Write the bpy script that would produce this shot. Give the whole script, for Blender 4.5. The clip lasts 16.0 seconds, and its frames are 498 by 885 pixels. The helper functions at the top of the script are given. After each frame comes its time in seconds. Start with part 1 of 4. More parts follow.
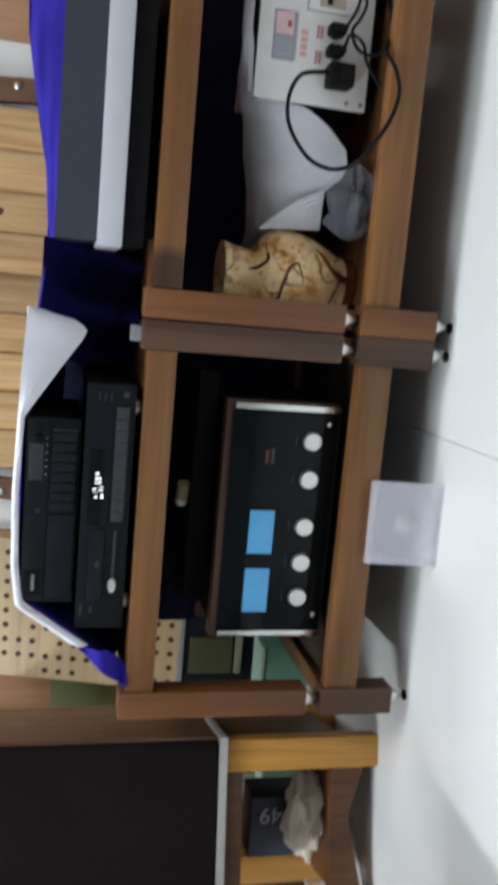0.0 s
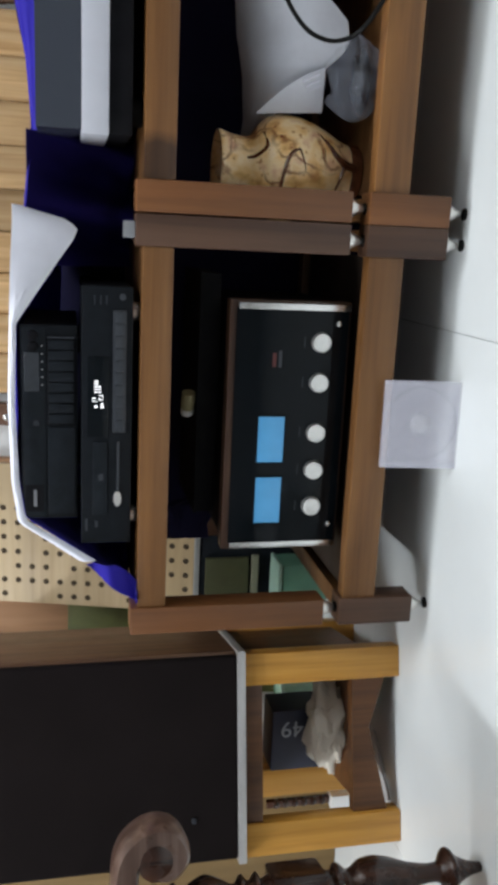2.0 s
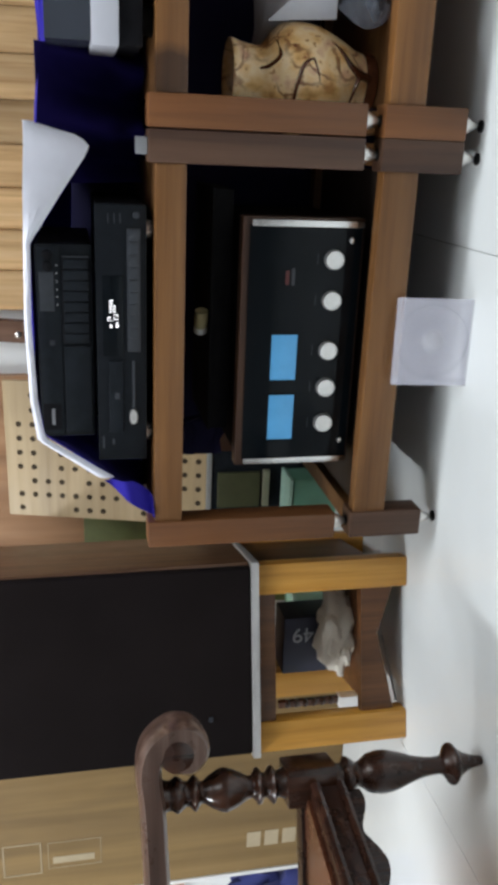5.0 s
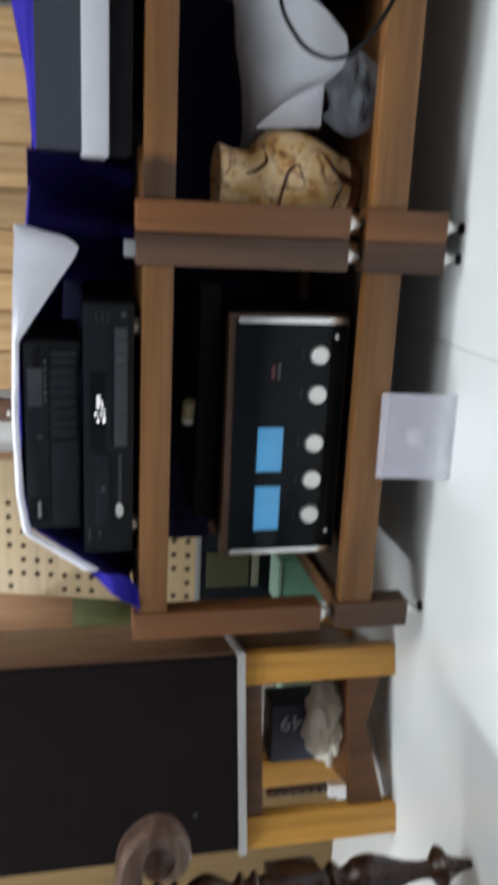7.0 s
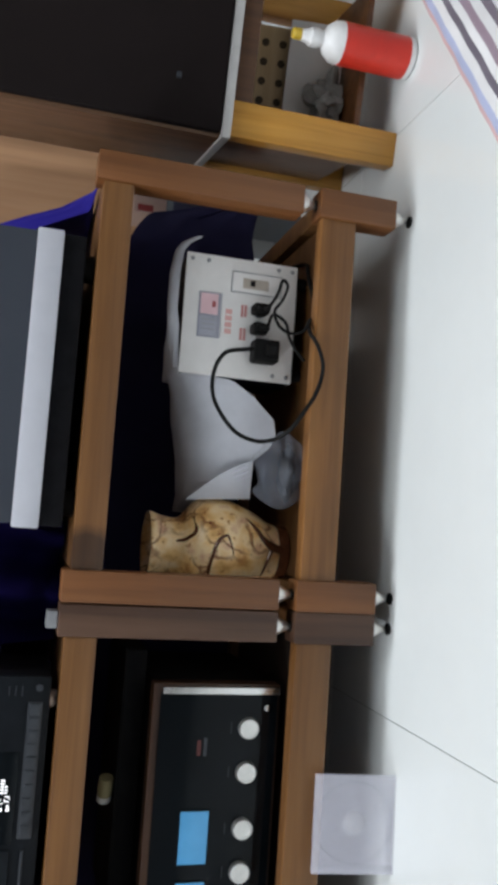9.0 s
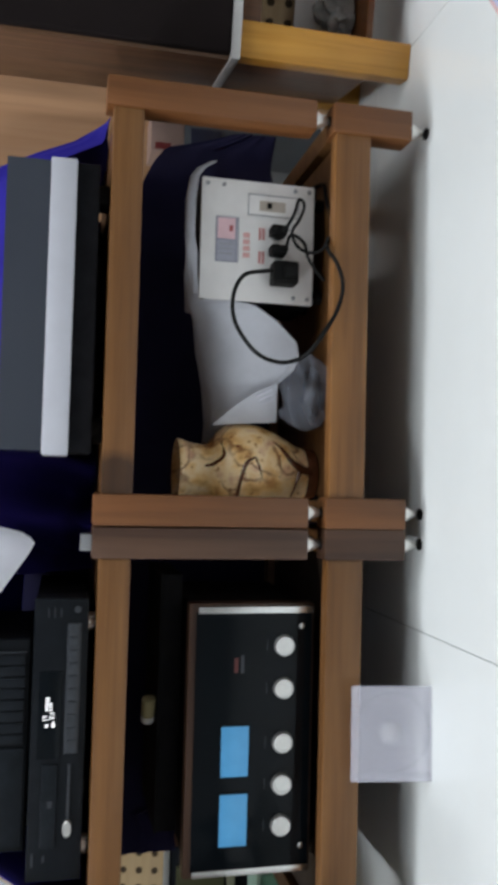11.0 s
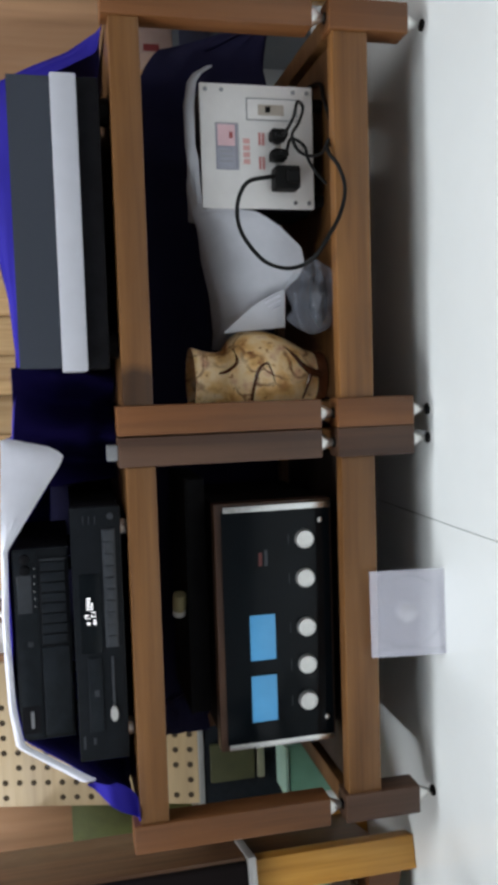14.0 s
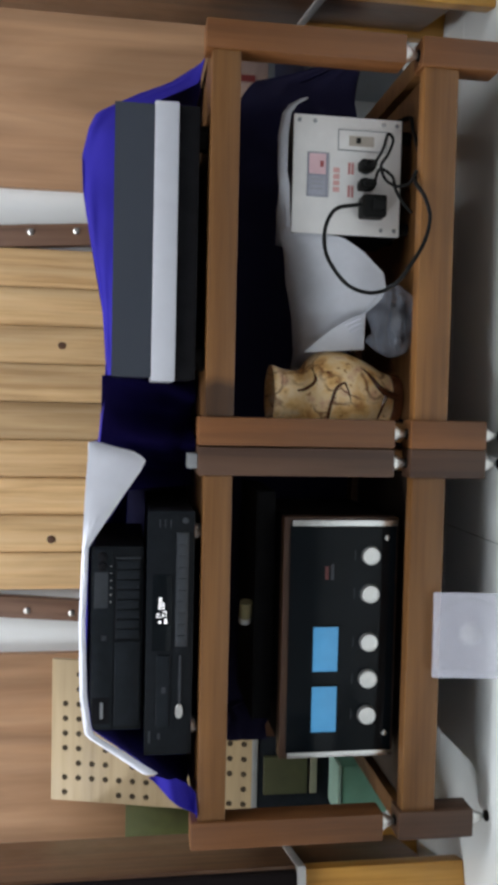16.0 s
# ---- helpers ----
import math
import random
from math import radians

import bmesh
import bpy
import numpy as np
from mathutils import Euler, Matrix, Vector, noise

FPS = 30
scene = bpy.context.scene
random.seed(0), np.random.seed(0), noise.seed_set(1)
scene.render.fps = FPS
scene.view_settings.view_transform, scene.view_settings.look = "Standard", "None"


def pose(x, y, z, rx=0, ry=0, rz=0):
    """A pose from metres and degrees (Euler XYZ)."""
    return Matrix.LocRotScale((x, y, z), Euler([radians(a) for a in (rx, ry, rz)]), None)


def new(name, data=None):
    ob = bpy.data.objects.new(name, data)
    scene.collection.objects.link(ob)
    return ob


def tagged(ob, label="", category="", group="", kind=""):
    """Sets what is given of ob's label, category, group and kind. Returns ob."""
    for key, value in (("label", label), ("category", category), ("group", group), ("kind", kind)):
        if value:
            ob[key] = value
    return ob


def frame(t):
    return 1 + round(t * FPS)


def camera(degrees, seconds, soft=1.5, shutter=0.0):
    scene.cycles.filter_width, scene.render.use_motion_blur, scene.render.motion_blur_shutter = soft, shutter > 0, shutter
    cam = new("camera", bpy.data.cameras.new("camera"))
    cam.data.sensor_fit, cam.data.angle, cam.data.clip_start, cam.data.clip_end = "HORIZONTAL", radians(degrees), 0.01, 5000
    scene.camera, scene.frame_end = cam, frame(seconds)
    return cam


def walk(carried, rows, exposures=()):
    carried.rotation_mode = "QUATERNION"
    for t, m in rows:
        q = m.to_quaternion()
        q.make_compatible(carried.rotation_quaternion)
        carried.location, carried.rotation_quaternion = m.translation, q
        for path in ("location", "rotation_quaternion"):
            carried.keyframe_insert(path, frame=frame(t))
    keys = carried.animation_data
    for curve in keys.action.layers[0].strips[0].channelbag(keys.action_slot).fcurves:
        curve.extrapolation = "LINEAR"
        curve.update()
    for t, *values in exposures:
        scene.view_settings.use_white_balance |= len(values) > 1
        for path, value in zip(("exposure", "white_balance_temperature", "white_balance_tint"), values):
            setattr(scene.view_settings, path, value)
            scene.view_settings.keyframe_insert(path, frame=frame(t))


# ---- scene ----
LENS = 33.386
# seconds, eye (x, y, z), then yaw, pitch and roll in degrees; the camera is held on its side
PATH = [
    (0, 0.0362, -1.2994, 0.6458, 9.397, -13.094, 2.914),
    (0.5, 0.0284, -1.2944, 0.6488, 13.370, -12.347, -0.298),
    (1, -0.0084, -1.2657, 0.6286, 14.033, -12.614, -0.297),
    (1.5, -0.0215, -1.2593, 0.6202, 13.826, -12.107, 0.212),
    (2, -0.0278, -1.2512, 0.6167, 13.839, -12.121, -0.194),
    (2.5, -0.0253, -1.2553, 0.6194, 13.504, -11.689, 0.147),
    (3, -0.0264, -1.2730, 0.6292, 14.791, -12.001, -0.779),
    (3.5, -0.0158, -1.2643, 0.6330, 19.958, -11.475, -1.792),
    (4, -0.0140, -1.2659, 0.6330, 20.039, -11.558, -1.764),
    (6.5, -0.0090, -1.2706, 0.6333, 19.249, -11.558, -1.349),
    (7, 0.0470, -1.2594, 0.6156, 16.042, -11.886, -0.666),
    (7.5, 0.0980, -1.2517, 0.5842, 7.277, -13.264, 2.791),
    (8, 0.1164, -1.2368, 0.5845, 0.694, -14.242, 4.278),
    (8.5, 0.1398, -1.2359, 0.5797, -2.758, -13.533, 6.827),
    (8.7, 0.1479, -1.2260, 0.5971, -4.563, -15.027, 5.923),
    (9.75, 0.1254, -1.2234, 0.5812, -5.853, -15.340, 5.038),
    (10.8, 0.0842, -1.2309, 0.5637, -3.454, -13.569, 2.579),
    (11, 0.0814, -1.2343, 0.5662, -2.614, -12.471, 2.049),
    (11.5, 0.0808, -1.2375, 0.5794, -0.582, -11.450, 1.429),
    (12, 0.0794, -1.2354, 0.5935, 0.221, -11.324, 1.531),
    (12.5, 0.0845, -1.2367, 0.5842, 0.894, -10.669, 1.275),
    (13, 0.0835, -1.2367, 0.5847, 1.221, -10.941, 0.820),
    (13.5, 0.0841, -1.2406, 0.5761, 1.528, -10.892, 0.503),
    (14, 0.0883, -1.2808, 0.6072, 4.364, -12.709, -2.720),
    (14.5, 0.0838, -1.3260, 0.6248, -1.272, -9.118, 3.188),
    (15, 0.0819, -1.3338, 0.6333, 1.769, -7.845, 0.822),
    (15.5, 0.0754, -1.3312, 0.6351, 2.426, -8.147, 0.891),
    (16, 0.0761, -1.3291, 0.6344, 2.655, -8.275, 0.924),
]

def side_view(x, y, z, yaw, pitch, roll):
    """The pose of a camera that is held on its side: its left edge points up."""
    turn = Euler((radians(90 + pitch), 0, radians(yaw))).to_matrix().to_4x4()
    return Matrix.Translation((x, y, z)) @ turn @ pose(0, 0, 0, 0, 0, roll - 90)


cam = camera(LENS, 16.0, soft=4.6, shutter=0.5)
walk(cam, [(row[0], side_view(*row[1:])) for row in PATH])

# ---- light ----
scene.view_settings.exposure = 0.0
world = bpy.data.worlds.new("world")
scene.world = world
world.use_nodes = True
world.node_tree.nodes["Background"].inputs[0].default_value = (0.75, 0.85, 1.0, 1)
world.node_tree.nodes["Background"].inputs[1].default_value = 0.25


def area_lamp(name, m, sx, sy, power, colour):
    lamp = bpy.data.lights.new(name, "AREA")
    lamp.shape, lamp.size, lamp.size_y, lamp.energy, lamp.color = "RECTANGLE", sx, sy, power, colour
    ob = new(name, lamp)
    ob.matrix_world = m
    return ob


# a long tube lamp high on the left, two soft ceiling trays, all out of view, and weak fill in an added window behind
# the camera
area_lamp("ceiling_tube_light", pose(-2.65, -1.35, 2.70), 0.10, 1.7, 110, (0.91, 0.955, 1.0))
area_lamp("ceiling_tray_light", pose(0.25, -0.30, 2.70), 1.2, 0.60, 39, (0.91, 0.955, 1.0))
area_lamp("ceiling_tray_light", pose(1.70, -1.50, 2.70), 1.2, 0.60, 19, (0.91, 0.955, 1.0))
area_lamp("window_fill", pose(0.0, -3.585, 1.65, 90, 0, 180), 2.4, 1.4, 3, (0.82, 0.92, 1.0))

# ---- materials ----
def nodes_of(name):
    m = bpy.data.materials.new(name)
    m.use_nodes = True
    nt = m.node_tree
    return m, nt, nt.nodes["Principled BSDF"]


def add(nt, kind, **sets):
    n = nt.nodes.new(kind)
    for key, value in sets.items():
        n.inputs[key].default_value = value
    return n


def ramp(nt, fac, stops):
    r = nt.nodes.new("ShaderNodeValToRGB")
    el = r.color_ramp.elements
    while len(el) < len(stops):
        el.new(0.5)
    for e, (p, c) in zip(el, stops):
        e.position, e.color = p, (*c, 1)
    nt.links.new(fac, r.inputs[0])
    return r.outputs[0]


def coords(nt, stretch=(1, 1, 1), vary=True):
    tc = nt.nodes.new("ShaderNodeTexCoord")
    mp = nt.nodes.new("ShaderNodeMapping")
    mp.inputs["Scale"].default_value = stretch
    nt.links.new(tc.outputs["Object"], mp.inputs["Vector"])
    if vary:
        info = nt.nodes.new("ShaderNodeObjectInfo")
        mul = nt.nodes.new("ShaderNodeMath")
        mul.operation = "MULTIPLY"
        mul.inputs[1].default_value = 37.0
        nt.links.new(info.outputs["Random"], mul.inputs[0])
        nt.links.new(mul.outputs[0], mp.inputs["Location"])
    return mp.outputs[0]


def bump(nt, bsdf, height, strength, distance=0.001):
    b = add(nt, "ShaderNodeBump", Strength=strength, Distance=distance)
    nt.links.new(height, b.inputs["Height"])
    nt.links.new(b.outputs[0], bsdf.inputs["Normal"])


def mixed(nt, fac, a, b, how="MIX"):
    m = nt.nodes.new("ShaderNodeMix")
    m.data_type, m.blend_type = "RGBA", how
    for sock, v in ((m.inputs[0], fac), (m.inputs[6], a), (m.inputs[7], b)):
        if isinstance(v, (int, float)):
            sock.default_value = v
        elif isinstance(v, tuple):
            sock.default_value = (*v, 1)
        else:
            nt.links.new(v, sock)
    return m.outputs[2]


def wood(name, dark, mid, light, axis, fine=90.0, rough=0.45, knots=False, wear=0.25, spread=0.12, stain=None):
    """Planed timber with its grain along one axis, blotches and small scuffs."""
    m, nt, bsdf = nodes_of(name)
    long, wide = fine * 0.035, fine
    grain = coords(nt, tuple(long if a == axis else wide for a in "xyz"))
    n1 = add(nt, "ShaderNodeTexNoise", Scale=1.0, Detail=6.0, Roughness=0.62, Distortion=0.35)
    nt.links.new(grain, n1.inputs["Vector"])
    broad = coords(nt, tuple(1.2 if a == axis else 9.0 for a in "xyz"))
    n2 = add(nt, "ShaderNodeTexNoise", Scale=1.0, Detail=3.0, Roughness=0.5, Distortion=1.2)
    nt.links.new(broad, n2.inputs["Vector"])
    col = ramp(nt, n1.outputs[0], [(0.28, dark), (0.5, mid), (0.74, light)])
    tone = ramp(nt, n2.outputs[0], [(0.3, (0.62, 0.58, 0.55)), (0.7, (1.12, 1.08, 1.04))])
    col = mixed(nt, 0.75, col, tone, "MULTIPLY")
    if knots:
        vor = add(nt, "ShaderNodeTexVoronoi", Scale=1.0, Randomness=1.0)
        nt.links.new(coords(nt, tuple(5.0 if a == axis else 14.0 for a in "xyz")), vor.inputs["Vector"])
        spot = ramp(nt, vor.outputs["Distance"], [(0.05, (0.16, 0.08, 0.04)), (0.1, (0.6, 0.45, 0.32)), (0.17, (1, 1, 1))])
        col = mixed(nt, 0.9, col, spot, "MULTIPLY")
    if stain:
        blot = nt.nodes.new("ShaderNodeTexCoord")
        place = nt.nodes.new("ShaderNodeMapping")
        place.inputs["Location"].default_value = tuple(-a / stain[3] for a in stain[:3])
        place.inputs["Scale"].default_value = (1 / stain[3], 0.3 / stain[3], 0.7 / stain[3])
        nt.links.new(blot.outputs["Object"], place.inputs["Vector"])
        ball = nt.nodes.new("ShaderNodeTexGradient")
        ball.gradient_type = "SPHERICAL"
        nt.links.new(place.outputs[0], ball.inputs[0])
        smear = mixed(nt, 0.55, ball.outputs["Color"], n1.outputs["Color"], "OVERLAY")
        col = mixed(nt, 1.0, col, ramp(nt, smear, [(0.05, (1, 1, 1)), (0.45, (0.28, 0.26, 0.27))]), "MULTIPLY")
    info = nt.nodes.new("ShaderNodeObjectInfo")
    per = ramp(nt, info.outputs["Random"], [(0.0, (1 - spread, 1 - spread, 1 - spread)), (1.0, (1 + 0.6 * spread, 1 + 0.5 * spread, 1 + 0.4 * spread))])
    col = mixed(nt, 1.0, col, per, "MULTIPLY")
    nt.links.new(col, bsdf.inputs["Base Color"])
    scuff = add(nt, "ShaderNodeTexNoise", Scale=14.0, Detail=5.0, Roughness=0.7)
    nt.links.new(coords(nt), scuff.inputs["Vector"])
    rr = nt.nodes.new("ShaderNodeMapRange")
    rr.inputs[3].default_value, rr.inputs[4].default_value = rough - wear / 2, rough + wear / 2
    nt.links.new(scuff.outputs[0], rr.inputs[0])
    nt.links.new(rr.outputs[0], bsdf.inputs["Roughness"])
    bump(nt, bsdf, n1.outputs[0], 0.25, 0.0006)
    return m


def plain(name, colour, rough=0.5, metal=0.0, vary=0.08, scale=30.0, relief=0.1, coat=0.0, emit=None, strength=0.0, alpha=1.0, spec=0.5):
    """Paint, plastic, metal: one colour with faint mottling, dust in the gloss and fine relief."""
    m, nt, bsdf = nodes_of(name)
    n = add(nt, "ShaderNodeTexNoise", Scale=scale, Detail=6.0, Roughness=0.65)
    nt.links.new(coords(nt), n.inputs["Vector"])
    lo, hi = tuple(c * (1 - vary) for c in colour), tuple(min(1, c * (1 + vary)) for c in colour)
    nt.links.new(ramp(nt, n.outputs[0], [(0.3, lo), (0.7, hi)]), bsdf.inputs["Base Color"])
    rr = nt.nodes.new("ShaderNodeMapRange")
    rr.inputs[3].default_value, rr.inputs[4].default_value = max(0.02, rough - 0.08), min(1, rough + 0.08)
    nt.links.new(n.outputs[0], rr.inputs[0])
    nt.links.new(rr.outputs[0], bsdf.inputs["Roughness"])
    bsdf.inputs["Metallic"].default_value = metal
    bsdf.inputs["Coat Weight"].default_value = coat
    bsdf.inputs["Specular IOR Level"].default_value = spec
    if relief:
        bump(nt, bsdf, n.outputs[0], relief, 0.0008)
    if emit:
        bsdf.inputs["Emission Color"].default_value = (*emit, 1)
        bsdf.inputs["Emission Strength"].default_value = strength
    bsdf.inputs["Alpha"].default_value = alpha
    return m


def clear(name, colour, rough, alpha, relief=0.0, scale=40.0):
    """Thin clear plastic: a glossy sheet that lets most light pass straight."""
    m, nt, bsdf = nodes_of(name)
    bsdf.inputs["Base Color"].default_value = (*colour, 1)
    bsdf.inputs["Roughness"].default_value = rough
    bsdf.inputs["Alpha"].default_value = alpha
    if relief:
        n = add(nt, "ShaderNodeTexNoise", Scale=scale, Detail=4.0, Distortion=1.0)
        nt.links.new(coords(nt), n.inputs["Vector"])
        bump(nt, bsdf, n.outputs[0], relief, 0.003)
    return m


def cloth(name, colour, rough=0.85, sheen=0.3, thread=900.0, spec=0.3):
    m, nt, bsdf = nodes_of(name)
    w = add(nt, "ShaderNodeTexNoise", Scale=thread, Detail=2.0)
    nt.links.new(coords(nt), w.inputs["Vector"])
    n = add(nt, "ShaderNodeTexNoise", Scale=7.0, Detail=4.0)
    nt.links.new(coords(nt), n.inputs["Vector"])
    nt.links.new(ramp(nt, n.outputs[0], [(0.3, tuple(c * 0.85 for c in colour)), (0.7, tuple(min(1, c * 1.1) for c in colour))]), bsdf.inputs["Base Color"])
    bsdf.inputs["Roughness"].default_value = rough
    bsdf.inputs["Sheen Weight"].default_value = sheen
    bsdf.inputs["Specular IOR Level"].default_value = spec
    bump(nt, bsdf, w.outputs[0], 0.3, 0.0005)
    return m


RACK_V = wood("rack_wood_upright", (0.125, 0.048, 0.015), (0.185, 0.074, 0.024), (0.225, 0.096, 0.034), "z", 60)
RACK_H = wood("rack_wood_rail", (0.132, 0.056, 0.016), (0.195, 0.088, 0.026), (0.245, 0.119, 0.038), "x", 60)
RACK_STAIN = wood("rack_wood_soiled_rail", (0.132, 0.056, 0.016), (0.195, 0.088, 0.026), (0.245, 0.119, 0.038), "x", 60, stain=(0.072, 0.006, 0.347, 0.045))
# the rail wood darkened to put shelf shade into its colour
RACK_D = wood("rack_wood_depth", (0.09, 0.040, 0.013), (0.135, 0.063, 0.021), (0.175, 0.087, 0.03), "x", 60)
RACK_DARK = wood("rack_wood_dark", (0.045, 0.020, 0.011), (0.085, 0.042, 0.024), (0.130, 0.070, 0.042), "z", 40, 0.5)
# rack wood taken near black for shade on the shelf under the amplifier
SHELF_DARK = wood("rack_shelf_shaded", (0.010, 0.007, 0.006), (0.018, 0.012, 0.009), (0.028, 0.019, 0.014), "x", 60, 0.55)
STAND_Y = wood("stand_yellow_wood", (0.48, 0.22, 0.032), (0.64, 0.325, 0.055), (0.74, 0.40, 0.085), "z", 70, 0.38)
STAND_B = wood("stand_brown_wood", (0.065, 0.024, 0.008), (0.120, 0.048, 0.015), (0.175, 0.076, 0.026), "z", 70, 0.42)
PINE = wood("pine_plank", (0.50, 0.30, 0.125), (0.70, 0.47, 0.235), (0.80, 0.585, 0.33), "z", 60, 0.45, spread=0.26)
PLY = wood("plywood", (0.42, 0.235, 0.125), (0.52, 0.305, 0.170), (0.59, 0.365, 0.215), "z", 22, 0.5)
BATTEN = wood("batten_brown", (0.10, 0.05, 0.03), (0.17, 0.09, 0.055), (0.22, 0.125, 0.08), "z", 60, 0.5)
CHAIR = wood("chair_dark_wood", (0.012, 0.005, 0.003), (0.035, 0.014, 0.008), (0.075, 0.03, 0.016), "z", 50, 0.26)
CHAIR_X = wood("chair_dark_wood_rail", (0.014, 0.006, 0.004), (0.033, 0.013, 0.008), (0.065, 0.026, 0.015), "x", 50, 0.28)
# paler copy of the chair wood: wear plus lamp sheen in the colour
ARM = wood("chair_arm_wear_sheen", (0.045, 0.024, 0.017), (0.13, 0.078, 0.060), (0.28, 0.20, 0.165), "x", 40, 0.3)
# chair wood made lighter and redder where lamps strike the seat
SEAT = wood("chair_seat_lit_wood", (0.05, 0.018, 0.01), (0.10, 0.036, 0.018), (0.16, 0.062, 0.032), "y", 45, 0.26)
SPK_SIDE = wood("speaker_veneer", (0.075, 0.034, 0.015), (0.145, 0.072, 0.034), (0.21, 0.11, 0.056), "z", 70, 0.42)
AMP_CASE = wood("amp_walnut", (0.035, 0.016, 0.009), (0.075, 0.036, 0.02), (0.12, 0.06, 0.033), "x", 90, 0.4)
WALL = plain("wall_paint", (0.80, 0.81, 0.80), 0.6, vary=0.04, scale=3.0, relief=0.15)
CEIL = plain("ceiling_paint", (0.80, 0.80, 0.78), 0.8, vary=0.03, scale=4.0)
TILE = plain("glazed_white_tile", (0.74, 0.77, 0.77), 0.14, vary=0.035, scale=2.5, relief=0.02)
GROUT = plain("grout", (0.66, 0.68, 0.68), 0.8)
ROOM = plain("room_paint", (0.22, 0.215, 0.21), 0.7, vary=0.05, scale=3.0)
BLACK = plain("black_lacquered_steel", (0.009, 0.009, 0.011), 0.6, vary=0.3, scale=60, spec=0.08)
BLACK2 = plain("black_plastic", (0.011, 0.014, 0.018), 0.45, vary=0.25, scale=60, spec=0.14)
PANEL = plain("dark_front_panel", (0.009, 0.011, 0.014), 0.4, vary=0.2, scale=40, spec=0.12)
GLASSY = plain("black_glass", (0.004, 0.006, 0.008), 0.10, vary=0.2, scale=8, relief=0.0, spec=0.16)
SLATE = plain("grey_buttons", (0.032, 0.037, 0.045), 0.4, vary=0.2, scale=80)
SILVER = plain("brushed_aluminium", (0.80, 0.80, 0.79), 0.24, 1.0, 0.08, 120)
KNOB = plain("satin_knob", (0.80, 0.80, 0.78), 0.34, 0.85, 0.06, 120)
STEEL = plain("spike_steel", (0.72, 0.71, 0.68), 0.3, 0.9, 0.08, 90)
BLUE = plain("meter_blue", (0.07, 0.25, 0.46), 0.25, vary=0.12, scale=14, emit=(0.07, 0.32, 0.62), strength=0.33)
LED = plain("display_white", (0.8, 0.8, 0.8), 0.4, emit=(0.95, 0.95, 1.0), strength=1.1)
REDGLOW = plain("meter_red_glow", (0.55, 0.42, 0.47), 0.3, emit=(1.0, 0.45, 0.42), strength=0.09)
WHITE = plain("white_plinth", (0.56, 0.57, 0.63), 0.4, vary=0.03)
WPLATE = plain("white_face_plate", (0.78, 0.77, 0.76), 0.42, vary=0.04)
TRIM = plain("speaker_silver_trim", (0.55, 0.54, 0.53), 0.35, 0.5, 0.08, 60)
GRILLE = cloth("speaker_grille_cloth", (0.0140, 0.0108, 0.0108), 0.95, 0.0, 1400, 0.06)
PURPLE = cloth("violet_blue_cloth", (0.020, 0.012, 0.29), 0.85, 0.03)
LINING = cloth("white_cloth", (0.80, 0.81, 0.90), 0.85, 0.2)
PAPER = plain("white_paper", (0.74, 0.74, 0.73), 0.7, vary=0.05, scale=12, relief=0.3)
FOAM = plain("grey_white_foam_sheet", (0.60, 0.62, 0.68), 0.62, vary=0.12, scale=9, relief=0.3)
RUBBER = plain("black_rubber", (0.006, 0.006, 0.006), 0.55, vary=0.2, spec=0.14)
CARD = wood("cardboard", (0.20, 0.128, 0.045), (0.24, 0.156, 0.058), (0.27, 0.178, 0.072), "z", 30, 0.75)
PRINT = plain("pale_print", (0.42, 0.34, 0.22), 0.7)
PEG = wood("perforated_plywood", (0.42, 0.31, 0.16), (0.52, 0.40, 0.23), (0.58, 0.46, 0.28), "x", 40, 0.5)
HOLE = plain("hole_dark", (0.055, 0.038, 0.02), 0.9)
OLIVE = plain("olive_board", (0.13, 0.15, 0.045), 0.6, vary=0.35, scale=5)
GREEN = plain("green_plastic_tub", (0.13, 0.30, 0.215), 0.35, vary=0.12, scale=12)
NAVY = plain("navy_card", (0.014, 0.017, 0.04), 0.5, vary=0.2)
RED = plain("red_label", (0.62, 0.035, 0.02), 0.35, vary=0.08)
YELLOW = plain("yellow_cap", (0.62, 0.42, 0.04), 0.4)
BOTTLE = plain("white_bottle_plastic", (0.78, 0.78, 0.78), 0.35)
GREYMETAL = plain("grey_bracket", (0.34, 0.35, 0.37), 0.4, 0.6)
SMOKE = clear("smoked_acrylic", (0.060, 0.069, 0.088), 0.15, 0.86)
CASE = clear("clear_styrene", (0.86, 0.86, 0.97), 0.08, 0.20, 0.05)
BAG = clear("clear_plastic_film", (0.66, 0.72, 0.86), 0.05, 0.13, 0.45, 20)
# the same violet cloth, darkened for the shade below the cover's edge
DEEP = cloth("violet_cloth_shaded", (0.012, 0.008, 0.085), 0.9, 0.0, spec=0.1)
# the covers' violet darkened to navy for the shade behind the racks
SHADECLOTH = cloth("violet_cloth_deep_shade", (0.013, 0.012, 0.048), 0.9, 0.02)
MATTE = plain("matt_black_card", (0.013, 0.013, 0.014), 0.9, vary=0.3, spec=0.15)

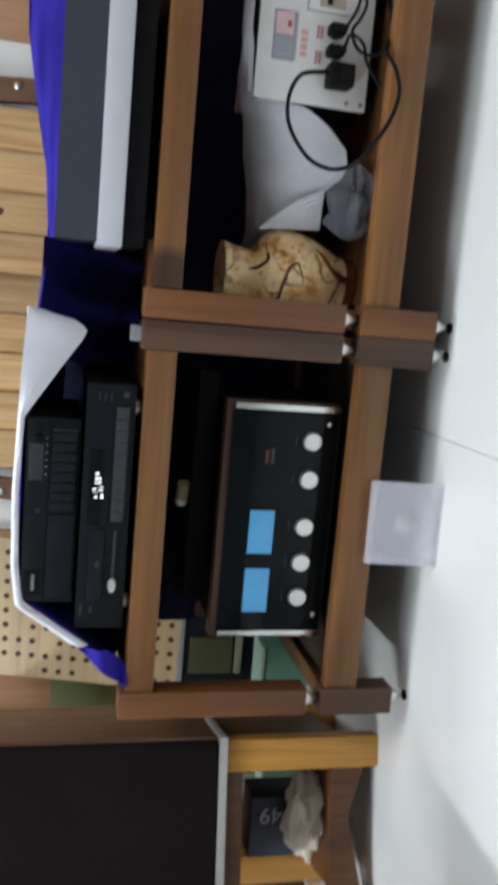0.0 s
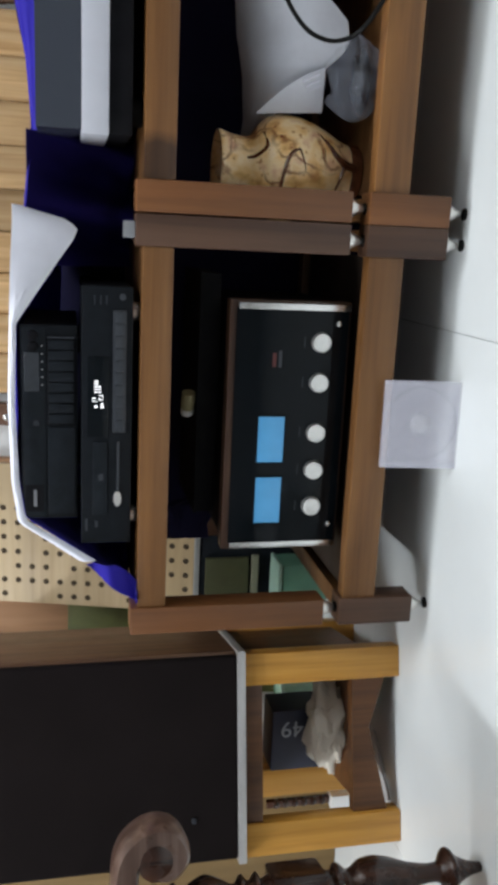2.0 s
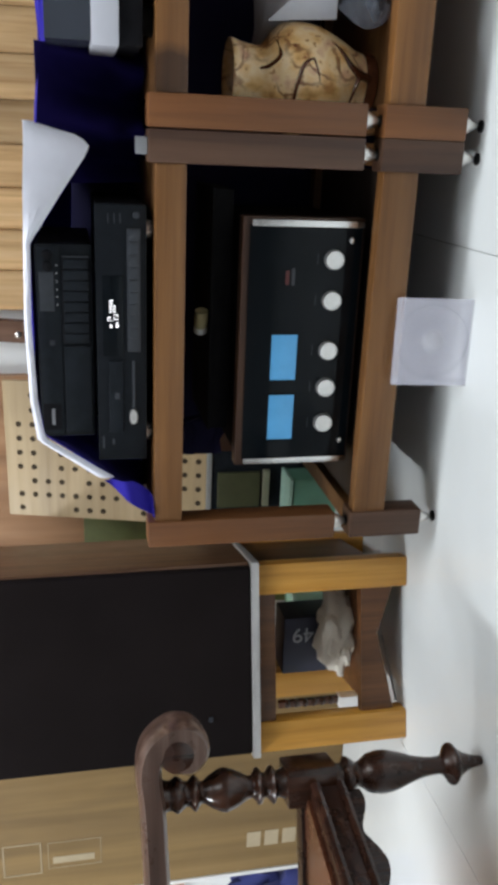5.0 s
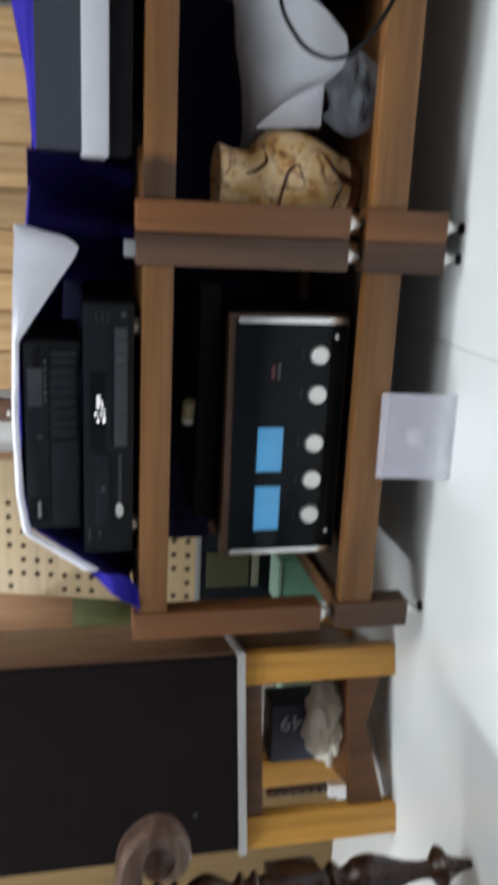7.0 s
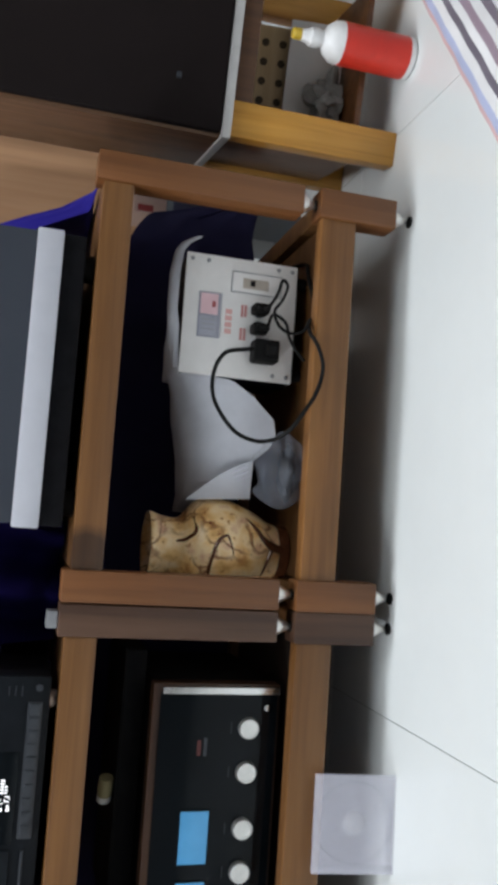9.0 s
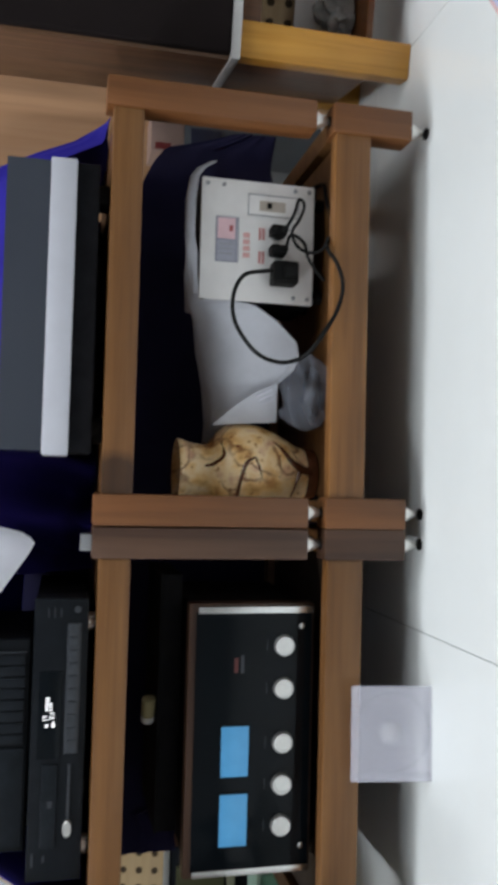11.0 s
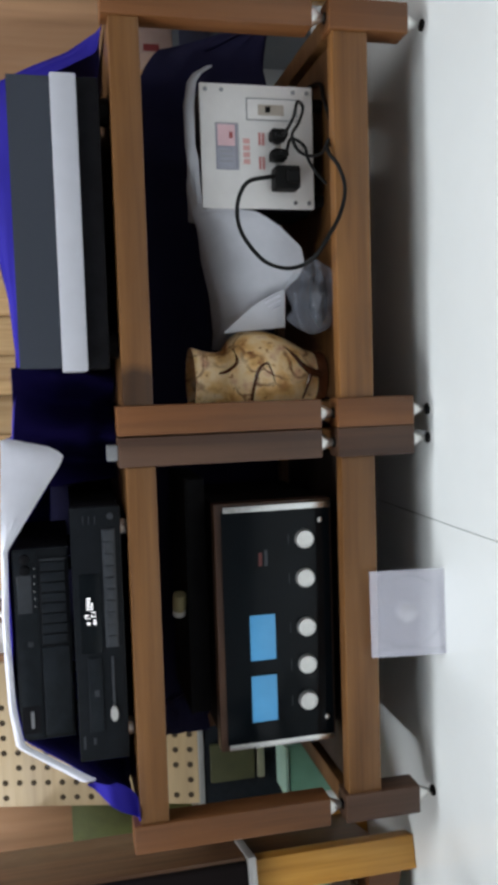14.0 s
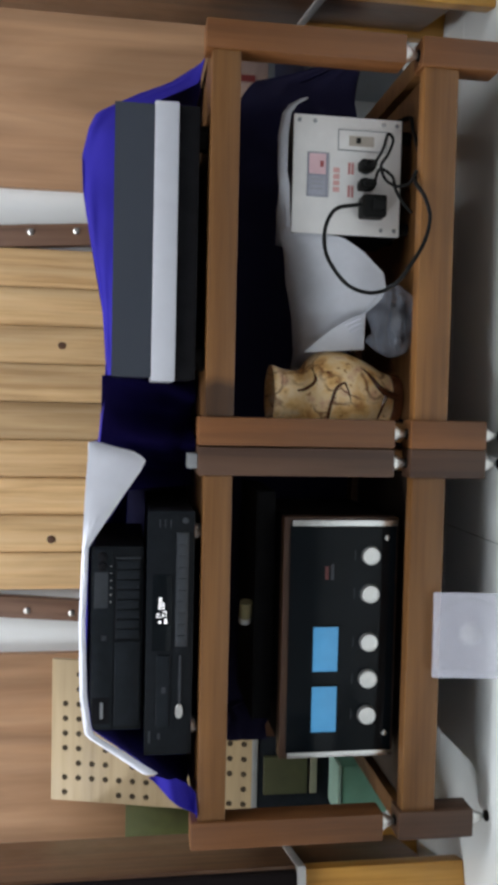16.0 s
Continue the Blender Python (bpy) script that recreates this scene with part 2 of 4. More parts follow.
# ---- building kit ----
def block(bm, x0, x1, y0, y1, z0, z1, bevel=0.0, seg=2, m=None):
    """A box with rounded edges, added to bm."""
    made = bmesh.ops.create_cube(bm, size=1.0)["verts"]
    bmesh.ops.transform(bm, matrix=Matrix.Translation(((x0 + x1) / 2, (y0 + y1) / 2, (z0 + z1) / 2)) @ Matrix.Diagonal((x1 - x0, y1 - y0, z1 - z0, 1)), verts=made)
    if bevel:
        edges = list({e for v in made for e in v.link_edges})
        made = bmesh.ops.bevel(bm, geom=edges, offset=bevel, segments=seg, profile=0.6, affect="EDGES")["verts"]
    if m is not None:
        bmesh.ops.transform(bm, matrix=m, verts=made)
    return bm


def solid(x0, x1, y0, y1, z0, z1, bevel=0.0, seg=2, m=None):
    return block(bmesh.new(), x0, x1, y0, y1, z0, z1, bevel, seg, m)


def turned(profile, seg=28, m=None):
    """A body of revolution about z from rows of (radius, height)."""
    bm = bmesh.new()
    rings = []
    for r, z in profile:
        rings.append([bm.verts.new((r * math.cos(a), r * math.sin(a), z)) for a in (2 * math.pi * k / seg for k in range(seg))])
    for a, b in zip(rings, rings[1:]):
        for k in range(seg):
            bm.faces.new((a[k], a[(k + 1) % seg], b[(k + 1) % seg], b[k]))
    bm.faces.new(rings[0][::-1])
    bm.faces.new(rings[-1])
    if m is not None:
        bmesh.ops.transform(bm, matrix=m, verts=bm.verts)
    return bm


def hollow(bm):
    """Takes the flat caps off a turned body."""
    bmesh.ops.delete(bm, geom=[f for f in bm.faces if len(f.verts) > 4], context="FACES_ONLY")
    return bm


def glide(points, per=10):
    """Points along a smooth line through the given ones."""
    p = [Vector(q) for q in points]
    p = [2 * p[0] - p[1], *p, 2 * p[-1] - p[-2]]
    out = []
    for a, b, c, d in zip(p, p[1:], p[2:], p[3:]):
        for k in range(per):
            t = k / per
            out.append(0.5 * (2 * b + (c - a) * t + (2 * a - 5 * b + 4 * c - d) * t * t + (3 * b - a - 3 * c + d) * t ** 3))
    return out + [p[-2]]


def tube(points, radius, seg=10, per=10, flat=1.0):
    """A round cord or bar along a smooth line; radius may be a list, one for each given point."""
    line = glide(points, per)
    n = len(points)
    bm, rings, side = bmesh.new(), [], None
    for k, c in enumerate(line):
        d = (line[min(k + 1, len(line) - 1)] - line[max(k - 1, 0)]).normalized()
        if side is None:
            side = d.orthogonal().normalized()
        side = (side - d * side.dot(d)).normalized()
        up = d.cross(side)
        if isinstance(radius, (int, float)):
            r = radius
        else:
            at = k / (len(line) - 1) * (n - 1)
            i = min(int(at), n - 2)
            r = radius[i] + (radius[i + 1] - radius[i]) * (at - i)
        rings.append([bm.verts.new(c + r * (math.cos(a) * side + flat * math.sin(a) * up)) for a in (2 * math.pi * j / seg for j in range(seg))])
    for a, b in zip(rings, rings[1:]):
        for j in range(seg):
            bm.faces.new((a[j], a[(j + 1) % seg], b[(j + 1) % seg], b[j]))
    bm.faces.new(rings[0][::-1])
    bm.faces.new(rings[-1])
    return bm


def sheet(shape, nu, nv, thick=0.0):
    """A surface shape(u, v) over the unit square, given some thickness."""
    bm = bmesh.new()
    grid = [[bm.verts.new(shape(i / nu, j / nv)) for j in range(nv + 1)] for i in range(nu + 1)]
    for i in range(nu):
        for j in range(nv):
            bm.faces.new((grid[i][j], grid[i + 1][j], grid[i + 1][j + 1], grid[i][j + 1]))
    bmesh.ops.recalc_face_normals(bm, faces=bm.faces)
    if thick:
        bmesh.ops.solidify(bm, geom=bm.faces[:], thickness=thick)
    return bm


def mesh_of(name, bm, material, smooth=True):
    me = bpy.data.meshes.new(name)
    bmesh.ops.recalc_face_normals(bm, faces=bm.faces)
    bm.to_mesh(me)
    bm.free()
    me.materials.append(material)
    if smooth:
        me.polygons.foreach_set("use_smooth", [True] * len(me.polygons))
        me.set_sharp_from_angle(angle=radians(38))
    return me


def part(name, bm, material, parent, label=""):
    ob = new(name, mesh_of(name, bm, material))
    ob.parent = parent
    return tagged(ob, label)


def thing(name, m, label, category, group="", kind=""):
    ob = new(name)
    ob.empty_display_size = 0.05
    ob.matrix_world = m
    return tagged(ob, label, category, group, kind)


def single(name, bm, material, m, label, category, group="", kind=""):
    ob = new(name, mesh_of(name, bm, material))
    ob.matrix_world = m
    return tagged(ob, label, category, group, kind)


def lerp(stops, x):
    """The height of a line through (x, value) stops."""
    xs, ys = zip(*stops)
    return float(np.interp(x, xs, ys))


def text_mesh(body, size, depth=0.0004):
    cu = bpy.data.curves.new("lettering", "FONT")
    cu.body, cu.size, cu.extrude, cu.align_x, cu.align_y = body, size, depth, "CENTER", "CENTER"
    ob = bpy.data.objects.new("lettering", cu)
    me = bpy.data.meshes.new_from_object(ob)
    bpy.data.objects.remove(ob)
    bm = bmesh.new()
    bm.from_mesh(me)
    bpy.data.meshes.remove(me)
    return bm

# ---- the room ----
floor = thing("floor", pose(0, 0, 0), "glazed white floor tiles with thin grey joints", "floor", kind="structure")
part("bed", solid(-3.2, 3.2, -3.6, 1.1, -0.12, -0.0035), GROUT, floor)
wall_back = single("wall_back", solid(-3.2, 3.2, 0.945, 1.08, 0, 2.8), WALL, pose(0, 0, 0), "white painted wall behind the audio racks", "wall", kind="structure")
for nm, box in (("wall_left", (-3.32, -3.2, -3.72, 1.08, 0, 2.8)), ("wall_right", (3.2, 3.32, -3.72, 1.08, 0, 2.8))):
    single(nm, solid(*box), ROOM, pose(0, 0, 0), "plain pale painted room wall", "wall", kind="structure")
bm = bmesh.new()
for b in ((-3.2, -1.25, 0, 2.8), (1.25, 3.2, 0, 2.8), (-1.25, 1.25, 0, 0.9), (-1.25, 1.25, 2.4, 2.8)):
    block(bm, b[0], b[1], -3.72, -3.6, b[2], b[3])
single("wall_front", bm, ROOM, pose(0, 0, 0), "plain pale painted room wall, unseen, with an added window", "wall", kind="structure")
# unseen window, added only to hold the weak fill light
win = thing("window_1", pose(0, -3.66, 0.9), "white framed window, unseen, added to hold a fill light", "window", kind="structure")
for b in ((-1.25, -1.2, 0, 1.5), (1.2, 1.25, 0, 1.5), (-1.2, 1.2, 0, 0.05), (-1.2, 1.2, 1.45, 1.5), (-0.025, 0.025, 0.05, 1.45)):
    part("window_frame", solid(b[0], b[1], -0.03, 0.03, b[2], b[3], 0.004), WALL, win)
single("ceiling", solid(-3.32, 3.32, -3.72, 1.08, 2.8, 2.9), CEIL, pose(0, 0, 0), "plain white painted ceiling", "ceiling", kind="structure")

# plank shutter between two battens
shutter = thing("door_1", pose(0.02, 0.92, 0), "varnished pine plank door with vertical boards and knots", "door", kind="structure")
part("backing", solid(-0.45, 0.45, 0.004, 0.02, 0.03, 2.05), PINE, shutter)
for k in range(9):
    x0 = -0.4475 + k * 0.0995
    bm = bmesh.new()
    prof = [(0.0, 0.006), (0.0004, -0.005), (0.012, -0.0085), (0.05, -0.012), (0.080, -0.016), (0.093, -0.015), (0.098, -0.011), (0.0991, 0.006)]
    rows = [[bm.verts.new((x0 + a, b, z)) for a, b in prof] for z in (0.03, 2.05)]
    for j in range(len(prof) - 1):
        bm.faces.new((rows[0][j], rows[0][j + 1], rows[1][j + 1], rows[1][j]))
    bm.faces.new(rows[0]), bm.faces.new(rows[1][::-1])
    part("plank", bm, PINE, shutter)
knot = plain("knot_dark", (0.09, 0.04, 0.018), 0.5, vary=0.3, scale=200)
for x, z, r in ((0.2, 0.81, 0.0105), (-0.313, 0.833, 0.0105), (-0.373, 0.837, 0.0105), (0.3, 1.25, 0.01), (-0.1, 1.4, 0.009), (0.12, 1.02, 0.007)):
    part("knot", turned([(r, 0), (r * 0.7, 0.0006)], 14, pose(x, -0.0128, z, 90, 0, 0)), knot, shutter)
for x, lean in ((0.512, -4.0), (-0.487, 4.0)):
    b = thing("trim_batten", pose(x, 0.92, 0.75, 0, lean, 0), "brown wooden batten screwed to the wall with round bolts", "batten", "wall battens", "structure")
    part("strip", solid(-0.028, 0.028, -0.012, 0.022, -0.45, 0.32, 0.002), BATTEN, b)
    for k in range(4):
        part("bolt", turned([(0.0085, 0), (0.0085, 0.003), (0.005, 0.006), (0.001, 0.0066)], 16, pose(0.008 if x > 0 else -0.006, -0.012, -0.205 + k * 0.116, 90, 0, 0)), STEEL, b)
for nm, x0, x1 in (("trim_panel_right", 0.625, 3.19), ("trim_panel_left", -3.19, -0.602)):
    p = thing(nm, pose(0, 0.93, 0), "warm plywood wall panel with faint grain", "wall panel", kind="structure")
    w = (x1 - x0) / 3
    for k in range(3):
        part("panel", solid(x0 + k * w + 0.001, x0 + (k + 1) * w - 0.001, -0.012, 0.014, 0.32, 2.4, 0.0015), PLY, p)


# ---- audio racks ----
def rack(name, x0, x1, group, left_mat, right_mat, label):
    """Two stacked timber frames on steel spikes, each with a shelf."""
    r = thing(name, pose(x0, 0, 0), label, "audio rack", group)
    w, d, t = x1 - x0, 0.42, 0.0465
    for x, mat in ((0, left_mat), (w - t, right_mat)):
        for y in (0, 0.455):
            part("upright", solid(x, x + t, y, y + t, 0.195, 0.523, 0.0035), mat, r)
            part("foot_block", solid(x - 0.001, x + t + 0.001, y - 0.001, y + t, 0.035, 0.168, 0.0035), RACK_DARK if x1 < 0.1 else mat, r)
            for z0, z1 in ((0.168, 0.195), (0.008, 0.035)):
                s = part("spike", turned([(0.0035, z0), (0.0155, z1 - 0.003), (0.0155, z1)], 20, pose(x + t / 2, y + t / 2, 0)), STEEL, r)
                base = z0 - 0.002 if z0 > 0.1 else 0.0
                part("spike_cup", turned([(0.0095, base), (0.0095, base + 0.003), (0.0045, base + 0.005)], 18, pose(x + t / 2, y + t / 2, 0)), RUBBER, s)
        for z0, z1 in ((0.468, 0.508), (0.104, 0.160)):
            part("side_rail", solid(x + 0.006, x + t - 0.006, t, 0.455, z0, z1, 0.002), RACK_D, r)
    for z0, z1 in ((0.466, 0.512), (0.104, 0.162)):
        for y in (0.004, d - 0.034):
            part("rail", solid(t, w - t, y, y + 0.03, z0, z1, 0.0025), RACK_STAIN if x1 > 0.1 and z1 > 0.3 else RACK_H, r)
        top = z1 - (0.014 if z1 < 0.3 else 0.001)
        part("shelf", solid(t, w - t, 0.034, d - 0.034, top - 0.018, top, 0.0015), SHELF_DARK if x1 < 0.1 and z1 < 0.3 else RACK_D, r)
    return r


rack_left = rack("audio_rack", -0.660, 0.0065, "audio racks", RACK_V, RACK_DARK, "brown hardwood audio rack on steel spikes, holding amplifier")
rack_right = rack("audio_rack", 0.0085, 0.683, "audio racks", RACK_V, RACK_V, "brown hardwood audio rack on steel spikes, holding turntable")
single("bracket", solid(-0.012, 0.012, 0, 0.03, 0, 0.016, 0.001), GREYMETAL, pose(-0.017, 0.006, 0.5235), "small grey metal bracket on the rack upright", "bracket")


# ---- amplifier ----
def amplifier():
    a = thing("amplifier", pose(-0.329, 0.066, 0.1485), "vintage amplifier with black glass front, blue meters, walnut case", "amplifier")
    part("body", solid(-0.207, 0.207, 0.03, 0.33, 0.0125, 0.209, 0.002), MATTE, a)
    part("case_front", solid(-0.213, 0.213, 0.004, 0.034, 0.0125, 0.2175, 0.003), AMP_CASE, a, "walnut surround")
    for x in (-0.17, 0.17):
        for y in (0.05, 0.28):
            part("foot", turned([(0.014, 0), (0.016, 0.004), (0.016, 0.0128)], 18, pose(x, y, 0)), RUBBER, a)
    part("front_panel", solid(-0.2, 0.2, -0.003, 0.003, 0.0185, 0.2065, 0.001), GLASSY, a)
    for s in (-1, 1):
        part("end_strip", solid(s * 0.2035 - 0.0055, s * 0.2035 + 0.0055, -0.006, 0.004, 0.0155, 0.2045, 0.0025), SILVER, a, "polished aluminium end strip")
    for x in (0.147, 0.080, -0.005, -0.070, -0.134):
        part("knob", turned([(0.0165, 0), (0.0165, 0.003), (0.0158, 0.009), (0.0146, 0.0105), (0.012, 0.0102), (0.0115, 0.0095), (0.002, 0.0098)], 36, pose(x, -0.003, 0.0645, 90, 0, 0)), KNOB, a, "silver rotary knob")
    for x0, x1 in ((-0.057, 0.022), (-0.164, -0.083)):
        m = part("meter", solid(x0, x1, -0.0045, 0.001, 0.1185, 0.1635, 0.0008), BLUE, a, "glowing blue power meter")
        part("meter_frame", frame_bar(x0, x1, 0.1185, 0.1635, 0.0016, -0.0052, -0.0028), BLACK, m)
    for x, z in ((0.178, 0.036), (-0.168, 0.031)):
        part("screw", turned([(0.0048, 0), (0.0048, 0.003), (0.002, 0.0042)], 16, pose(x, -0.003, z, 90, 0, 0)), SILVER, a)
    part("badge", solid(0.105, 0.128, -0.0034, -0.0026, 0.1385, 0.1445), plain("dull_red_badge", (0.10, 0.02, 0.018), 0.5), a, "small dull red badge")
    part("badge", solid(0.104, 0.132, -0.0034, -0.0026, 0.129, 0.134), SLATE, a)
    for x in (0.147, 0.080, -0.005, -0.070, -0.134):
        part("legend", solid(x - 0.009, x + 0.009, -0.0034, -0.0028, 0.091, 0.0922), SLATE, a)
    return a


def frame_bar(x0, x1, z0, z1, w, y0, y1):
    """Four bars round a rectangle, as one mesh."""
    bm = bmesh.new()
    block(bm, x0 - w, x1 + w, y0, y1, z1, z1 + w)
    block(bm, x0 - w, x1 + w, y0, y1, z0 - w, z0)
    block(bm, x0 - w, x0, y0, y1, z0, z1)
    block(bm, x1, x1 + w, y0, y1, z0, z1)
    return bm


amplifier()

# block of gear behind the amplifier, in the dark of the shelf
rear = thing("equipment_box", pose(-0.30, 0.15, 0.3665), "black equipment box stowed on top of the amplifier", "equipment")
part("body", solid(-0.20, 0.22, 0.0, 0.20, 0, 0.032, 0.003), MATTE, rear)
part("lid", solid(-0.202, 0.222, -0.002, 0.202, 0.0322, 0.036, 0.001), MATTE, rear)
coil = thing("tape_roll", pose(-0.302, 0.172, 0.4026), "small olive roll with pale end on the black box", "roll")
part("core", turned([(0.0115, -0.016), (0.0125, 0.0), (0.0115, 0.016)], 20, pose(0, 0, 0.0125, 90, 0, 250)), plain("olive_roll", (0.36, 0.31, 0.16), 0.5), coil)
part("end", turned([(0.0118, 0.016), (0.0118, 0.026), (0.010, 0.028)], 20, pose(0, 0, 0.0125, 90, 0, 250)), PAPER, coil)


# ---- disc player and cassette deck ----
def disc_player():
    c = thing("disc_player", pose(-0.3045, 0.03, 0.512), "black disc player with lit white display and round feet", "disc player")
    part("body", solid(-0.203, 0.203, 0.004, 0.30, 0.012, 0.087, 0.002), BLACK, c)
    part("front_panel", solid(-0.2035, 0.2035, -0.004, 0.005, 0.011, 0.089, 0.002), PANEL, c)
    for x in (-0.165, 0.165):
        for y in (0.03, 0.26):
            part("foot", turned([(0.013, 0.0), (0.0145, 0.003), (0.0145, 0.0115)], 20, pose(x, y, 0)), KNOB, c, "pale round foot")
    part("display_window", solid(-0.028, 0.098, -0.0055, -0.003, 0.047, 0.079, 0.001), GLASSY, c)
    dots = [(0.000, 0.0665, 0.0024), (0.000, 0.0570, 0.0026), (0.0045, 0.0572, 0.0018)]
    bars = [(0.008, 0.009, 0.063, 0.072), (0.008, 0.0135, 0.0705, 0.072), (0.0125, 0.0145, 0.0665, 0.072)]
    bars += [(0.010 + 0.007 * k, 0.0115 + 0.007 * k, 0.0555, 0.0625) for k in range(2)] + [(0.010, 0.0145, 0.0610, 0.0625), (0.0135, 0.0185, 0.0555, 0.0568)]
    bars += [(0.0215 + 0.0042 * k, 0.0240 + 0.0042 * k, 0.0645 - 0.0004 * k, 0.0690) for k in range(5)]
    bars += [(0.0215 + 0.0042 * k, 0.0240 + 0.0042 * k, 0.0590, 0.0630) for k in range(3)]
    for x, z, r in dots:
        part("display_dot", turned([(r, 0), (r, 0.0008)], 12, pose(0.02 + x, -0.0054, z, 90, 0, 0)), LED, c)
    for xa, xb, za, zb in bars:
        part("display_segment", solid(0.02 + xa, 0.02 + xb, -0.0062, -0.0054, za, zb, 0.0004, 1), LED, c)
    part("button_strip", solid(-0.021, 0.168, -0.0062, -0.003, 0.021, 0.041, 0.001), SLATE, c)
    for k in range(10):
        part("button", solid(-0.018 + k * 0.0187, -0.002 + k * 0.0187, -0.0078, -0.006, 0.024, 0.038, 0.001), SLATE, c)
    part("disc_tray", solid(-0.155, -0.036, -0.0068, -0.003, 0.049, 0.071, 0.001), BLACK2, c)
    part("tray_mark", solid(-0.098, -0.088, -0.0075, -0.0066, 0.055, 0.062), SLATE, c)
    part("rail", solid(-0.115, -0.036, -0.0066, -0.003, 0.030, 0.034, 0.001), SLATE, c)
    part("power_button", turned([(0.0125, 0), (0.0125, 0.003), (0.011, 0.0045)], 24, pose(-0.129, -0.004, 0.0325, 90, 0, 0) @ Matrix.Diagonal((1, 0.52, 1, 1))), KNOB, c, "silver oval power button")
    part("headphone_jack", turned([(0.005, 0), (0.005, 0.0015), (0.003, 0.0016)], 18, pose(0.188, -0.004, 0.027, 90, 0, 0)), SLATE, c)
    for k in range(3):
        part("legend", solid(0.176, 0.19, -0.0048, -0.0038, 0.05 + k * 0.009, 0.0515 + k * 0.009), SLATE, c)
    part("legend", solid(-0.182, -0.162, -0.0048, -0.0038, 0.079, 0.0825), SLATE, c)
    part("legend", solid(-0.176, -0.166, -0.0048, -0.0038, 0.063, 0.067), SLATE, c)
    return c


def cassette_deck():
    c = thing("cassette_deck", pose(-0.317, 0.05, 0.6025), "slim black cassette deck stacked on the disc player", "cassette deck")
    part("body", solid(-0.153, 0.153, 0.004, 0.27, 0.004, 0.086, 0.002), BLACK, c)
    part("front_panel", solid(-0.154, 0.154, -0.004, 0.005, 0.003, 0.089, 0.002), PANEL, c)
    for x in (-0.12, 0.12):
        for y in (0.03, 0.23):
            part("foot", turned([(0.011, -0.0015), (0.011, 0.0045)], 16, pose(x, y, 0)), RUBBER, c)
    part("top_strip", solid(-0.15, 0.15, -0.0052, -0.003, 0.052, 0.0865, 0.001), BLACK2, c)
    part("display_window", solid(0.052, 0.112, -0.0058, -0.005, 0.061, 0.083, 0.0004, 1), SLATE, c, "dull slate display")
    part("badge_plate", solid(-0.142, -0.098, -0.0056, -0.005, 0.056, 0.084, 0.0003, 1), BLACK, c)
    part("cassette_door", solid(-0.146, -0.004, -0.0075, -0.003, 0.007, 0.049, 0.0015), BLACK2, c)
    part("key_bank", solid(0.0, 0.136, -0.0055, -0.003, 0.007, 0.049, 0.001), BLACK, c)
    for k in range(8):
        part("key", solid(0.002 + k * 0.0165, 0.0165 + k * 0.0165, -0.0085, -0.005, 0.009, 0.047, 0.0012), BLACK2, c)
    part("key_bank_edge", solid(0.1345, 0.1365, -0.0088, -0.005, 0.008, 0.048), SLATE, c)
    for k in range(2):
        part("selector", turned([(0.008, 0), (0.0075, 0.008), (0.006, 0.009)], 18, pose(0.138 - k * 0.017, -0.005, 0.070, 90, 0, 0)), BLACK, c)
    for k in range(6):
        part("indicator", turned([(0.0012, 0), (0.0009, 0.0008)], 8, pose(0.122 - k * 0.012, -0.0052, 0.0565, 90, 0, 0)), KNOB, c)
    part("legend", solid(-0.133, -0.106, -0.0062, -0.0054, 0.0665, 0.0715), GREYMETAL, c, "pale maker's mark")
    part("legend", solid(-0.002, 0.006, -0.0058, -0.005, 0.0625, 0.0705), SLATE, c)
    return c


disc_player()
cassette_deck()


